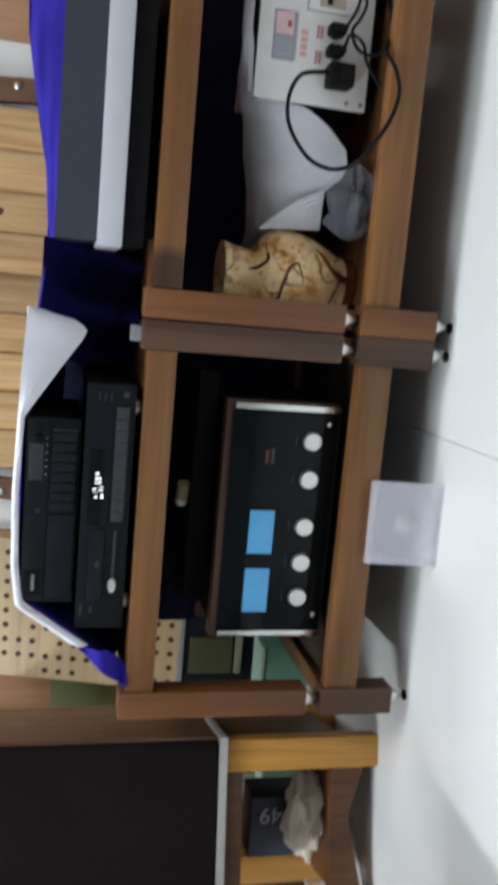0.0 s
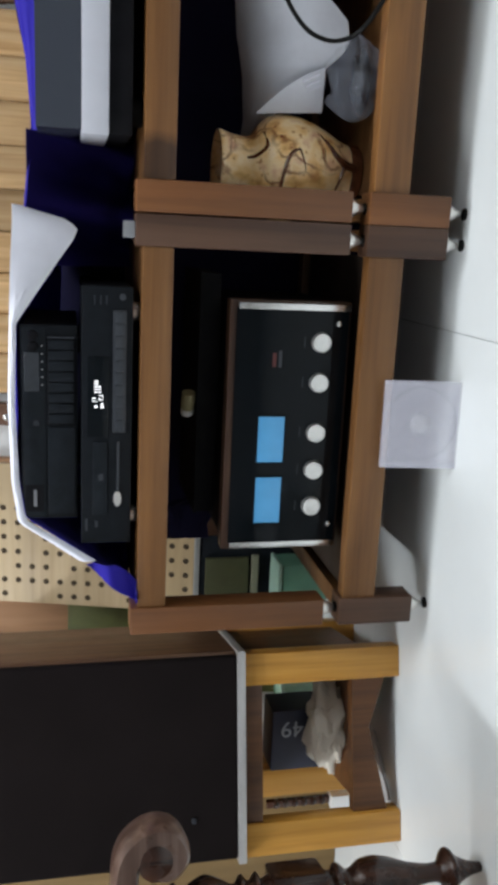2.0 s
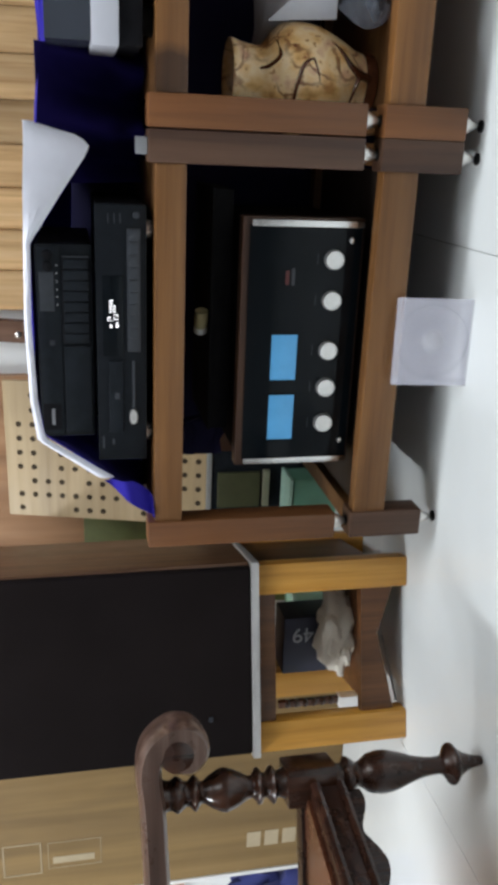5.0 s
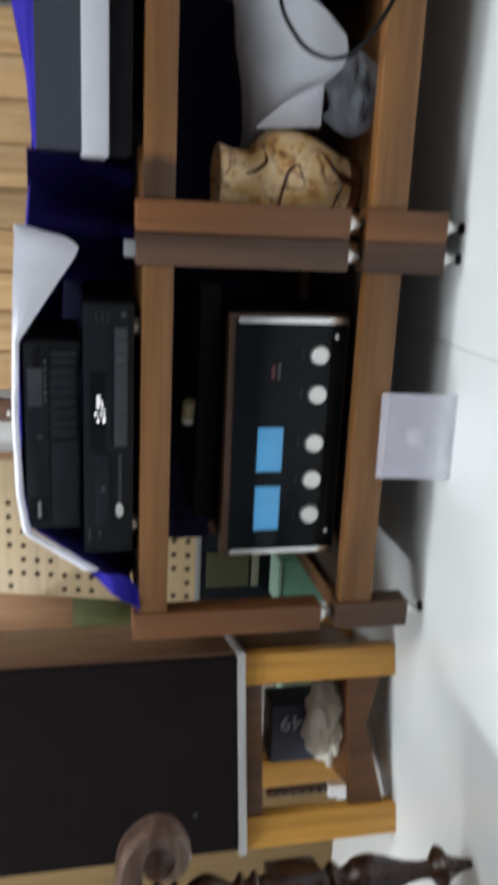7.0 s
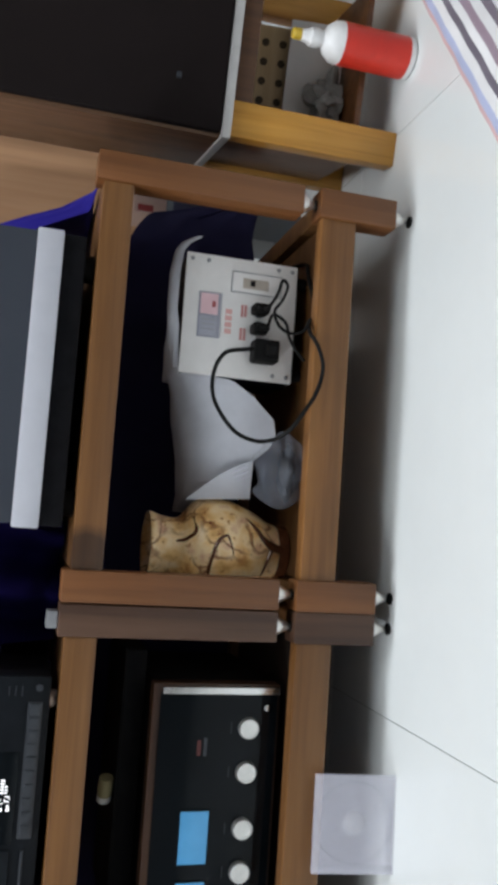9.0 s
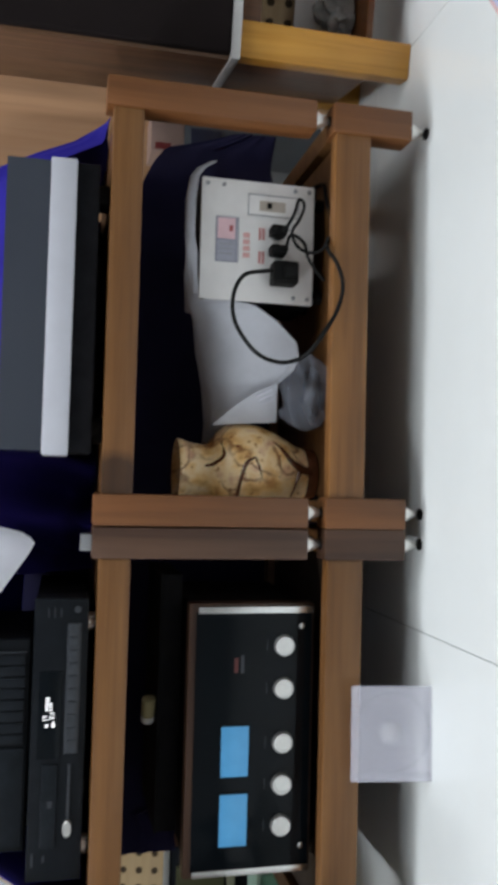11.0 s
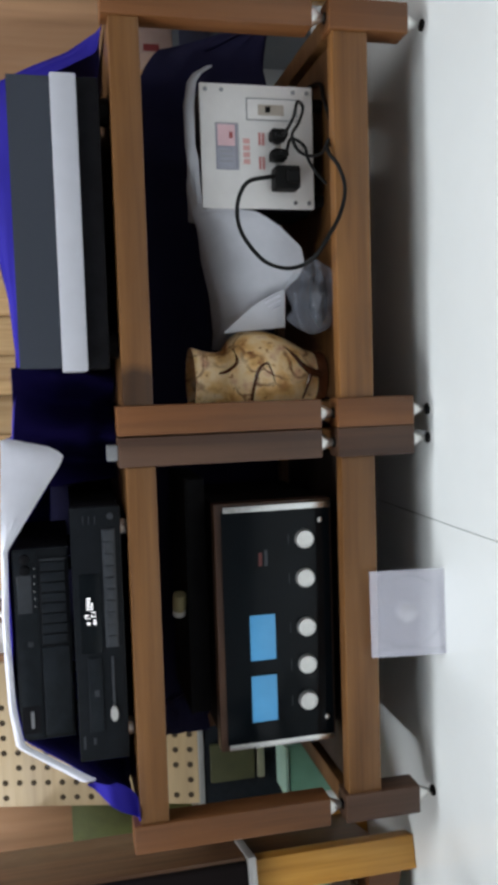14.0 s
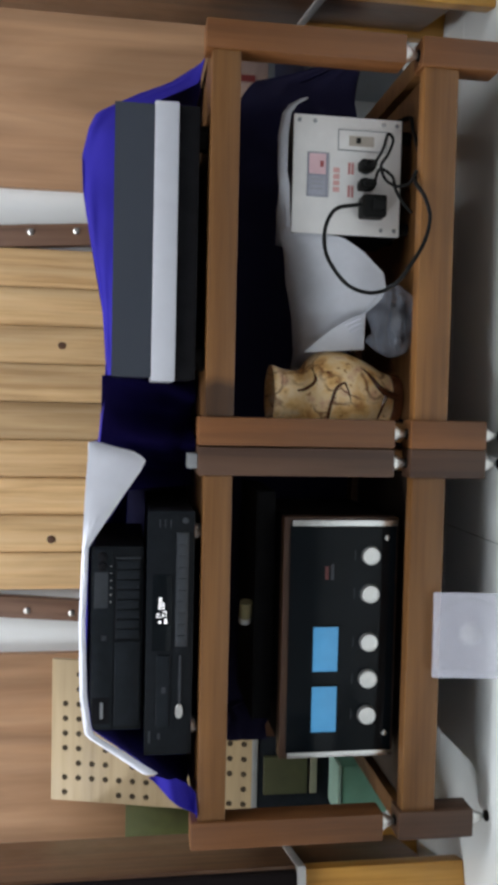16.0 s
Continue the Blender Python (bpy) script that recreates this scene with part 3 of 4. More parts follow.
# ---- turntable ----
def turntable():
    t = thing("turntable", pose(0.331, 0.012, 0.512), "turntable with white plinth, black base and closed smoked lid", "turntable")
    part("base", solid(-0.217, 0.221, 0.012, 0.36, 0.016, 0.052, 0.003), BLACK, t)
    for x in (-0.18, 0.18):
        for y in (0.05, 0.31):
            part("foot", turned([(0.02, 0.0), (0.022, 0.004), (0.02, 0.017)], 20, pose(x, y, 0)), RUBBER, t)
    part("plinth", solid(-0.221, 0.221, -0.002, 0.362, 0.050, 0.0885, 0.0035), WHITE, t, "matt white plinth")
    part("platter", turned([(0.148, 0.0885), (0.15, 0.092), (0.15, 0.103), (0.146, 0.105)], 48, pose(-0.03, 0.19, 0)), SLATE, t)
    part("mat", turned([(0.144, 0.1052), (0.144, 0.108)], 48, pose(-0.03, 0.19, 0)), RUBBER, t)
    arm = part("tonearm", tube([(0.165, 0.28, 0.118), (0.166, 0.16, 0.119), (0.15, 0.08, 0.117), (0.118, 0.05, 0.114)], 0.0045, 10), WPLATE, t, "pale tubular tonearm")
    part("arm_base", turned([(0.028, 0.0885), (0.028, 0.1), (0.016, 0.104), (0.016, 0.122), (0.012, 0.125)], 24, pose(0.165, 0.28, 0)), KNOB, arm)
    part("headshell", solid(-0.011, 0.011, -0.02, 0.02, 0.106, 0.116, 0.002, m=pose(0.112, 0.032, 0.006, 0, 0, -35)), WHITE, arm)
    part("control_block", solid(-0.078, -0.064, 0.012, 0.03, 0.0885, 0.124, 0.002), WHITE, t)
    part("arm_rest", solid(-0.134, 0.02, 0.010, 0.018, 0.0885, 0.098, 0.003), WHITE, t)
    part("control_block", solid(0.024, 0.031, 0.008, 0.03, 0.0885, 0.120, 0.001), WPLATE, t)
    x0, x1, y0, y1, z0, z1, w = -0.215, 0.215, 0.0, 0.358, 0.0885, 0.148, 0.003
    for b in ((x0, x1, y0, y0 + w, z0, z1), (x0, x1, y1 - w, y1, z0, z1), (x0, x0 + w, y0 + w, y1 - w, z0, z1), (x1 - w, x1, y0 + w, y1 - w, z0, z1), (x0, x1, y0, y1, z1, z1 + w)):
        part("lid_pane", solid(*b), SMOKE, t, "smoked acrylic dust cover")
    return t


turntable()


# ---- violet cover with a white border, thrown back over the gear ----
TOP = [(-0.66, 0.506), (-0.605, 0.517), (-0.575, 0.555), (-0.535, 0.600), (-0.468, 0.694), (-0.40, 0.703), (-0.28, 0.706), (-0.16, 0.702), (-0.08, 0.699), (0.0, 0.694)]


def wobble(x, y, z, s, a):
    return a * noise.noise(Vector((x * s, y * s, z * s)))


def cover_left(u, v):
    x = -0.650 + 0.650 * u
    top = lerp(TOP, x) - 0.006
    y = 0.008 + 0.036 * min(1, max(0, (x + 0.62) / 0.1))
    if v < 0.7:
        k = v / 0.7
        return Vector((x, y + 0.32 * k, top + 0.012 * math.sin(3 * k) + wobble(x, k, 0, 9, 0.006)))
    k = (v - 0.7) / 0.3
    return Vector((x, y + 0.32 + 0.05 * k, top - 0.06 * k))


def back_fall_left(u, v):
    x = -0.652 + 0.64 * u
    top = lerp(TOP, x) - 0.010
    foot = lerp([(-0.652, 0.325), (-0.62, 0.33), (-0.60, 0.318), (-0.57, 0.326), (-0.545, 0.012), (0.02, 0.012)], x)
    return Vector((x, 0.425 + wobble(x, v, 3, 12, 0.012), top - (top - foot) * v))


def hem(u, v):
    """The white border: thin over the deck, a deep flap at its free end."""
    x = -0.535 + 0.545 * u
    top = lerp(TOP, x) + 0.003
    deep = lerp([(-0.535, 0.026), (-0.48, 0.02), (-0.455, 0.012), (-0.16, 0.010), (-0.035, 0.088), (-0.018, 0.094), (-0.005, 0.07), (0.008, 0.012), (0.012, 0.008)], x)
    return Vector((x, 0.020 - 0.006 * math.sin(math.pi * v) + 0.05 * v * max(0, (x + 0.16) * 5) + wobble(x, v, 7, 30, 0.002), top - deep * v))


cover = thing("dust_cover", pose(0, 0, 0), "violet-blue cloth cover with white border, draped over stacked players", "cloth cover", "cloth covers")
part("cloth", sheet(cover_left, 60, 30, 0.0015), PURPLE, cover)
part("back_fall", sheet(back_fall_left, 60, 16, 0.0012), SHADECLOTH, cover, "fall of the cover behind the rack, darkened to navy for shade")
part("border", sheet(hem, 70, 8, 0.0012), LINING, cover, "white cloth border")


def tail(u, v):
    x = -0.603 + 0.066 * u
    z = max(0.5135, lerp(TOP, x) - 0.004 - 0.045 * (1 - v))
    return Vector((x, 0.004 - 0.009 * math.sin(7 * u + 5 * v) + 0.006 * (1 - v), z))


part("corner_fold", sheet(tail, 16, 16, 0.0012), PURPLE, cover)

RIDGE = [(-0.02, 0.685), (0.003, 0.685), (0.085, 0.679), (0.146, 0.677), (0.237, 0.684), (0.337, 0.703), (0.446, 0.721), (0.51, 0.724), (0.56, 0.712), (0.586, 0.700), (0.621, 0.632), (0.646, 0.572), (0.685, 0.513)]


def cover_right(u, v):
    """Bunched over the back of the lid, then down behind the rack."""
    x = -0.02 + 0.705 * u
    ridge = lerp(RIDGE, x)
    foot = lerp([(-0.02, 0.681), (0.003, 0.681), (0.085, 0.675), (0.115, 0.664), (0.55, 0.664), (0.60, 0.6), (0.64, 0.52), (0.685, 0.512)], x)
    f = wobble(x, v, 2, 11, 0.010)
    if v < 0.3:
        k = v / 0.3
        return Vector((x, lerp([(0.0, 0.05), (0.06, 0.07), (0.12, 0.16)], x) + 0.035 * k + f * (0.4 + k) * min(1, max(0, x / 0.12)), foot + (ridge - foot) * math.sin(k * math.pi / 2)))
    if v < 0.55:
        k = (v - 0.3) / 0.25
        y0 = lerp([(0.0, 0.085), (0.06, 0.105), (0.12, 0.195)], x)
        return Vector((x, y0 + (0.395 - y0) * k, max(ridge - 0.012 * k + f * 0.2, 0.669 if 0.1 < x < 0.56 else 0)))
    k = (v - 0.55) / 0.45
    drop = max(ridge - 0.02, 0.5)
    return Vector((x, 0.395 + 0.04 * k, drop - 0.06 * k))


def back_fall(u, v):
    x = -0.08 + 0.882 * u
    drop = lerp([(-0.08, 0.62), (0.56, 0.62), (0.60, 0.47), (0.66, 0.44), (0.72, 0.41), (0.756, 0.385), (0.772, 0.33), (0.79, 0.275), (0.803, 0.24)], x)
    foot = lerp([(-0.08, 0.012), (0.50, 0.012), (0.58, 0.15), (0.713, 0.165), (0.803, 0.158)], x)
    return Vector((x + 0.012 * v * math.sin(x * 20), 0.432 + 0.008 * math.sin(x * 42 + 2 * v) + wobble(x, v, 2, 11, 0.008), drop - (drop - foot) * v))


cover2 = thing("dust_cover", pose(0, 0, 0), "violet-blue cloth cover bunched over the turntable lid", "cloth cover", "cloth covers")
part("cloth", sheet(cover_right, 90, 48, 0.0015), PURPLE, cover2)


part("fold", sheet(lambda u, v: Vector((-0.078 + 0.198 * u, 0.085 + 0.10 * v ** 0.7 + 0.040 * (1 - math.cos(u * 12.5 + v * 1.5)) * min(1, 3 * v) + wobble(u, v, 5, 4, 0.03) * v, 0.680 - 0.166 * v)), 48, 24, 0.0012), DEEP, cover2, "hanging fold of the cover, darkened in colour for shade")
part("back_fall", sheet(back_fall, 80, 20, 0.0012), SHADECLOTH, cover2, "fall of the cover behind the rack, darkened to navy for shade")


# ---- right rack's lower shelf ----
def stabiliser():
    s = thing("voltage_stabiliser", pose(0.473, 0.085, 0.1485), "white-faced voltage stabiliser with meters, sockets and plugs", "stabiliser")
    part("case", solid(-0.098, 0.098, 0.004, 0.15, 0.008, 0.20, 0.003), BLACK2, s)
    part("face_plate", solid(-0.1, 0.1, -0.001, 0.005, 0.012, 0.2025, 0.0012), WPLATE, s, "white painted steel face")
    for x in (-0.09, 0.09):
        for z in (0.021, 0.045, 0.166, 0.193):
            if x > 0 or z < 0.1:
                part("screw", turned([(0.0035, 0), (0.0035, 0.001), (0.0015, 0.002)], 12, pose(x, -0.001, z, 90, 0, 0)), GREYMETAL, s)
    m = part("meter", solid(-0.038, 0.037, -0.003, 0.0, 0.140, 0.178, 0.001), plain("meter_grey", (0.33, 0.34, 0.40), 0.25), s, "twin voltage meter, one lit red")
    part("meter_scale", solid(0.0, 0.034, -0.0042, -0.0028, 0.146, 0.175), REDGLOW, m)
    part("meter_scale", solid(-0.035, -0.003, -0.0042, -0.0028, 0.146, 0.175), plain("meter_dim", (0.36, 0.37, 0.44), 0.3), m)
    for k in range(3):
        part("scale_line", solid(-0.010 - 0.008 * k, -0.008 - 0.008 * k, -0.0046, -0.004, 0.150, 0.172), GREYMETAL, m)
    part("meter_needle", solid(0.012, 0.022, -0.0046, -0.004, 0.150, 0.156), plain("needle_red", (0.30, 0.06, 0.06), 0.4), m)
    for k in range(4):
        part("brand_bar", solid(-0.028 + 0.011 * k, -0.020 + 0.011 * k, -0.0018, -0.0008, 0.121, 0.132), plain("pale_red_print", (0.70, 0.40, 0.38), 0.5), s)
    for x in (-0.036, 0.003):
        for k in range(2):
            part("print_block", solid(x, x + 0.02, -0.0018, -0.0008, 0.102 - 0.006 * k, 0.106 - 0.006 * k), plain("red_print", (0.56, 0.24, 0.23), 0.5), s)
    b = part("breaker_plate", solid(0.044, 0.077, -0.003, 0.0, 0.04, 0.124, 0.001), WPLATE, s)
    part("breaker_border", frame_bar(0.044, 0.077, 0.04, 0.124, 0.0012, -0.0036, -0.0024), GREYMETAL, b)
    part("breaker_window", solid(0.051, 0.068, -0.0042, -0.0025, 0.062, 0.106, 0.001), plain("brass_plate", (0.45, 0.40, 0.34), 0.4), b)
    part("switch", solid(0.055, 0.064, -0.009, -0.004, 0.086, 0.094, 0.0015), RUBBER, b)
    for x, z in ((0.0165, 0.075), (-0.013, 0.075)):
        part("socket", turned([(0.012, 0), (0.012, 0.002), (0.010, 0.003)], 20, pose(x, -0.001, z, 90, 0, 0)), SLATE, s)
    for o in s.children:
        o.location.z += 0.0125
    for x in (-0.08, 0.08):
        for y in (0.03, 0.12):
            part("foot", turned([(0.010, 0), (0.011, 0.003), (0.011, 0.0215)], 14, pose(x, y, 0)), RUBBER, s)
    return s


stabiliser()


def plug(m, big, label):
    p = thing("plug", m, label, "plug", "mains plugs")
    w = 0.0185 if big else 0.0088
    part("body", solid(-w, w, -0.035 if big else -0.026, 0.0, -0.016 if big else -0.012, 0.026 if big else 0.015, 0.005, 3), RUBBER, p)
    part("collar", solid(-w * 0.55, w * 0.55, -0.043 if big else -0.033, -0.030 if big else -0.022, -0.012, 0.010, 0.004, 3), RUBBER, p)
    return p


plug(pose(0.418, 0.083, 0.222), True, "large black mains plug in the stabiliser")
plug(pose(0.456, 0.083, 0.236), False, "small black plug in the stabiliser")
plug(pose(0.4885, 0.083, 0.236), False, "small black plug in the stabiliser")


def cord(name, pts, r, label):
    return single(name, tube(pts, r, 10, 12), RUBBER, pose(0, 0, 0), label, "cable", "mains cables")


cord("power_cable", [(0.418, 0.05, 0.252), (0.413, 0.036, 0.264), (0.402, 0.03, 0.301), (0.367, 0.028, 0.318), (0.324, 0.028, 0.313), (0.282, 0.03, 0.28), (0.268, 0.032, 0.243), (0.272, 0.025, 0.214), (0.284, 0.004, 0.198), (0.307, -0.006, 0.183), (0.348, -0.009, 0.160), (0.388, -0.009, 0.151), (0.422, -0.006, 0.160), (0.447, 0.008, 0.171), (0.468, 0.03, 0.166)], 0.0034, "thick black mains cable looping from plug over the rail")
cord("power_cable", [(0.4895, 0.055, 0.235), (0.484, 0.04, 0.234), (0.506, 0.03, 0.222), (0.530, 0.028, 0.215), (0.521, 0.028, 0.206), (0.498, 0.03, 0.213), (0.479, 0.032, 0.224), (0.456, 0.03, 0.216), (0.446, 0.028, 0.197), (0.45, 0.02, 0.178), (0.47, 0.015, 0.168)], 0.0026, "thin black cable looping beside the stabiliser")
cord("power_cable", [(0.456, 0.055, 0.228), (0.474, 0.035, 0.225), (0.462, 0.03, 0.205), (0.44, 0.03, 0.198), (0.42, 0.03, 0.185), (0.405, 0.034, 0.168)], 0.0026, "thin black cable falling to the shelf")
cord("power_cable", [(0.468, 0.03, 0.166), (0.486, 0.042, 0.1535), (0.518, 0.053, 0.1535), (0.556, 0.082, 0.1535), (0.585, 0.10, 0.1535), (0.602, 0.17, 0.1535)], 0.0034, "thick black mains cable along the shelf")


def foam_sheet(u, v):
    """A limp white sheet: over the stabiliser like a hood, across its corner and down beside it."""
    x = 0.606 - 0.456 * u
    lo = lerp([(0.15, 0.296), (0.18, 0.285), (0.21, 0.258), (0.24, 0.226), (0.262, 0.203), (0.281, 0.194), (0.31, 0.198), (0.345, 0.233), (0.370, 0.272), (0.376, 0.345), (0.382, 0.366), (0.45, 0.367), (0.476, 0.372), (0.54, 0.371), (0.578, 0.366), (0.594, 0.355), (0.603, 0.340), (0.606, 0.337)], x)
    hi = lerp([(0.15, 0.318), (0.185, 0.326), (0.24, 0.338), (0.295, 0.350), (0.35, 0.360), (0.38, 0.374), (0.42, 0.384), (0.476, 0.387), (0.54, 0.387), (0.58, 0.380), (0.595, 0.369), (0.606, 0.350)], x)
    front = lerp([(0.15, 0.24), (0.178, 0.155), (0.2, 0.115), (0.24, 0.09), (0.28, 0.080), (0.36, 0.086), (0.37, 0.090), (0.47, 0.090), (0.606, 0.098)], x)
    deep = lerp([(0.15, 0.06), (0.20, 0.08), (0.36, 0.08), (0.40, 0.05), (0.45, 0.012), (0.606, 0.006)], x)
    lean = lerp([(0.15, 0.05), (0.20, 0.10), (0.30, 0.11), (0.35, 0.08), (0.40, 0.03), (0.45, 0.006), (0.48, 0.012), (0.606, 0.012)], x)
    if v < 0.6:
        k = v / 0.6
        return Vector((x, front + lean * k ** 1.7, lo + (hi - lo) * math.sin(k * math.pi / 2) + wobble(x, v, 4, 8, 0.005) * min(1, max(0, (0.43 - x) * 30))))
    k = (v - 0.6) / 0.4
    return Vector((x, front + lean + deep * k, hi - (0.045 * k * k if x < 0.374 else 0.004 * k) + wobble(x, v, 4, 8, 0.005) * min(1, max(0, (0.43 - x) * 30))))


def print_flap(u, v):
    a, b, c = Vector((0.170, 0.105, 0.332)), Vector((0.240, 0.081, 0.230)), Vector((0.178, 0.104, 0.225))
    p = a.lerp(b, u).lerp(c, v)
    p.y -= 0.012 * math.sin(math.pi * u) * (1 - v)
    p.x += 0.010 * math.sin(math.pi * u) * (1 - v)
    return p


sheet_thing = thing("packing_sheet", pose(0, 0, 0), "limp white packing sheet thrown over the stabiliser like a hood", "sheet")
part("film", sheet(foam_sheet, 120, 30, 0.0015), FOAM, sheet_thing)
flap = part("flap", sheet(print_flap, 20, 10, 0.0012), FOAM, sheet_thing, "folded corner with printed stripes")
for k in range(3):
    part("print_stripe", tube([print_flap(0.60, 0.12 + 0.13 * k) + Vector((0, -0.003, 0)), print_flap(0.76, 0.12 + 0.13 * k) + Vector((0, -0.003, 0)), print_flap(0.9, 0.12 + 0.13 * k) + Vector((0, -0.003, 0))], 0.0016, 6), LINING, flap)


def crumple(sx, sy, sz, rough, scale, seed, sub=4):
    bm = bmesh.new()
    bmesh.ops.create_icosphere(bm, subdivisions=sub, radius=1.0)
    for v in bm.verts:
        n = v.co.normalized()
        k = 1 + rough * (abs(noise.noise(n * scale + Vector((seed, 0, 0)))) * 2 - 0.5) + rough * 0.5 * noise.noise(n * scale * 2.7 + Vector((0, seed, 0)))
        v.co = Vector((n.x * k * sx, n.y * k * sy, max(n.z * k * sz, -sz * 0.55)))
    return bm


bag = thing("plastic_bag", pose(0.222, 0.078, 0.1705), "crumpled clear plastic bag with dark contents on shelf", "plastic bag")


def bag_film(u, v):
    """A loose pleated sack lying along the shelf, gathered at one end."""
    t, a = u, 2 * math.pi * v
    r = lerp([(0, 0.004), (0.06, 0.022), (0.2, 0.034), (0.55, 0.040), (0.8, 0.028), (0.95, 0.012), (1, 0.003)], t)
    r *= 1 + 0.16 * math.sin(4 * a + 5 * t) + 0.10 * math.sin(9 * a - 7 * t) + 0.5 * noise.noise(Vector((t * 5, math.cos(a) * 1.3, math.sin(a) * 1.3)))
    return Vector((-0.058 + 0.128 * t, 0.75 * r * math.cos(a), max(r * math.sin(a) + 0.012, -0.021)))


part("film", sheet(bag_film, 40, 48), BAG, bag)
part("contents", crumple(0.042, 0.016, 0.018, 0.3, 2.0, 8.0, 3), plain("grey_contents", (0.03, 0.033, 0.04), 0.5), bag)


GLAZE = plain("brown_glaze", (0.085, 0.026, 0.010), 0.25, vary=0.35, scale=60)


def crackle():
    m, nt, bsdf = nodes_of("crackled_cream_glaze")
    c = coords(nt, (1, 1, 0.8), False)
    warp = add(nt, "ShaderNodeTexNoise", Scale=34.0, Detail=4.0)
    nt.links.new(c, warp.inputs["Vector"])
    v = nt.nodes.new("ShaderNodeVectorMath")
    v.operation = "SCALE"
    v.inputs["Scale"].default_value = 0.035
    nt.links.new(warp.outputs["Color"], v.inputs[0])
    s = nt.nodes.new("ShaderNodeVectorMath")
    nt.links.new(c, s.inputs[0]), nt.links.new(v.outputs[0], s.inputs[1])
    vor = add(nt, "ShaderNodeTexVoronoi", Scale=23.0)
    vor.feature = "DISTANCE_TO_EDGE"
    nt.links.new(s.outputs[0], vor.inputs["Vector"])
    n = add(nt, "ShaderNodeTexNoise", Scale=30.0, Detail=5.0)
    nt.links.new(c, n.inputs["Vector"])
    spots = add(nt, "ShaderNodeTexNoise", Scale=110.0, Detail=3.0)
    nt.links.new(c, spots.inputs["Vector"])
    base = ramp(nt, n.outputs[0], [(0.32, (0.52, 0.25, 0.07)), (0.43, (0.80, 0.50, 0.20)), (0.56, (0.88, 0.66, 0.37)), (0.68, (0.70, 0.40, 0.24))])
    base = mixed(nt, 1.0, base, ramp(nt, spots.outputs[0], [(0.29, (0.50, 0.28, 0.12)), (0.37, (1, 1, 1))]), "MULTIPLY")
    line = ramp(nt, vor.outputs["Distance"], [(0.0, (0.16, 0.055, 0.02)), (0.025, (0.36, 0.17, 0.07)), (0.075, (1, 1, 1))])
    gone = add(nt, "ShaderNodeTexNoise", Scale=17.0, Detail=2.0)
    nt.links.new(c, gone.inputs["Vector"])
    keep = ramp(nt, gone.outputs[0], [(0.44, (0, 0, 0)), (0.60, (0.85, 0.85, 0.85))])
    nt.links.new(mixed(nt, keep, base, mixed(nt, 1.0, base, line, "MULTIPLY")), bsdf.inputs["Base Color"])
    bsdf.inputs["Roughness"].default_value = 0.3
    bump(nt, bsdf, vor.outputs["Distance"], 0.35, 0.002)
    return m


VASE = [(0.040, 0.0), (0.042, 0.012), (0.044, 0.022), (0.051, 0.039), (0.062, 0.059), (0.073, 0.084), (0.0805, 0.107), (0.083, 0.130), (0.081, 0.155), (0.074, 0.170), (0.062, 0.181), (0.052, 0.189), (0.0475, 0.197), (0.0475, 0.210), (0.0505, 0.227), (0.0555, 0.243), (0.054, 0.247), (0.049, 0.240), (0.044, 0.215), (0.042, 0.195)]


def vein(stops, radii):
    """A raised brown run of glaze on the vase's front, from rows of (offset from the axis, height)."""
    pts = []
    for off, h in stops:
        r = lerp([(z, q) for q, z in VASE[:16]], h)
        pts.append((off, -math.sqrt(max(r * r - off * off, 0.0001)) + 0.0008, h))
    return tube(pts, [1.55 * q for q in radii], 8, 8, 0.6)


vase = thing("vase", pose(0.092, 0.142, 0.1485) @ Matrix.Diagonal((1, 1, 0.96, 1)), "cream ceramic vase with raised brown branching glaze", "vase")
part("body", turned([(p.x, p.z) for p in glide([(a, 0, b) for a, b in VASE], 3)], 48), crackle(), vase)
part("base_ring", turned([(0.041, 0.0), (0.0445, 0.003), (0.0455, 0.014), (0.0445, 0.021)], 44), GLAZE, vase, "dark brown glazed foot")
for stops, radii in (
    ([(0.004, 0.016), (0.010, 0.038), (0.022, 0.056), (0.034, 0.066), (0.050, 0.083)], [0.0055, 0.0058, 0.0045, 0.0036, 0.0018]),
    ([(0.010, 0.036), (-0.008, 0.044), (-0.026, 0.050), (-0.040, 0.054)], [0.0042, 0.0030, 0.0024, 0.0014]),
    ([(0.026, 0.123), (0.018, 0.138), (-0.002, 0.147), (-0.030, 0.152), (-0.050, 0.150)], [0.0016, 0.0026, 0.0026, 0.0022, 0.0012]),
    ([(0.024, 0.124), (0.004, 0.116), (-0.012, 0.112)], [0.0022, 0.0016, 0.0009]),
    ([(0.050, 0.176), (0.028, 0.174), (0.014, 0.188), (0.010, 0.203)], [0.0015, 0.0028, 0.0024, 0.0012]),
    ([(0.046, 0.078), (0.020, 0.078), (-0.006, 0.080)], [0.0010, 0.0011, 0.0008]),
):
    part("glaze_vein", vein(stops, radii), GLAZE, vase)

# ---- clear disc case against the left rack ----
case = thing("disc_case", pose(-0.302, -0.030, 0.0, -8, 0, 1.5), "empty clear plastic disc case leaning against the rack", "disc case")
part("lid", solid(-0.0715, 0.0715, -0.005, -0.003, 0.0, 0.125, 0.0006), CASE, case)
part("tray", solid(-0.0715, 0.0715, 0.001, 0.004, 0.0, 0.125, 0.0006), CASE, case)
part("spine", solid(-0.0715, -0.0595, -0.003, 0.001, 0.0, 0.125), CASE, case)
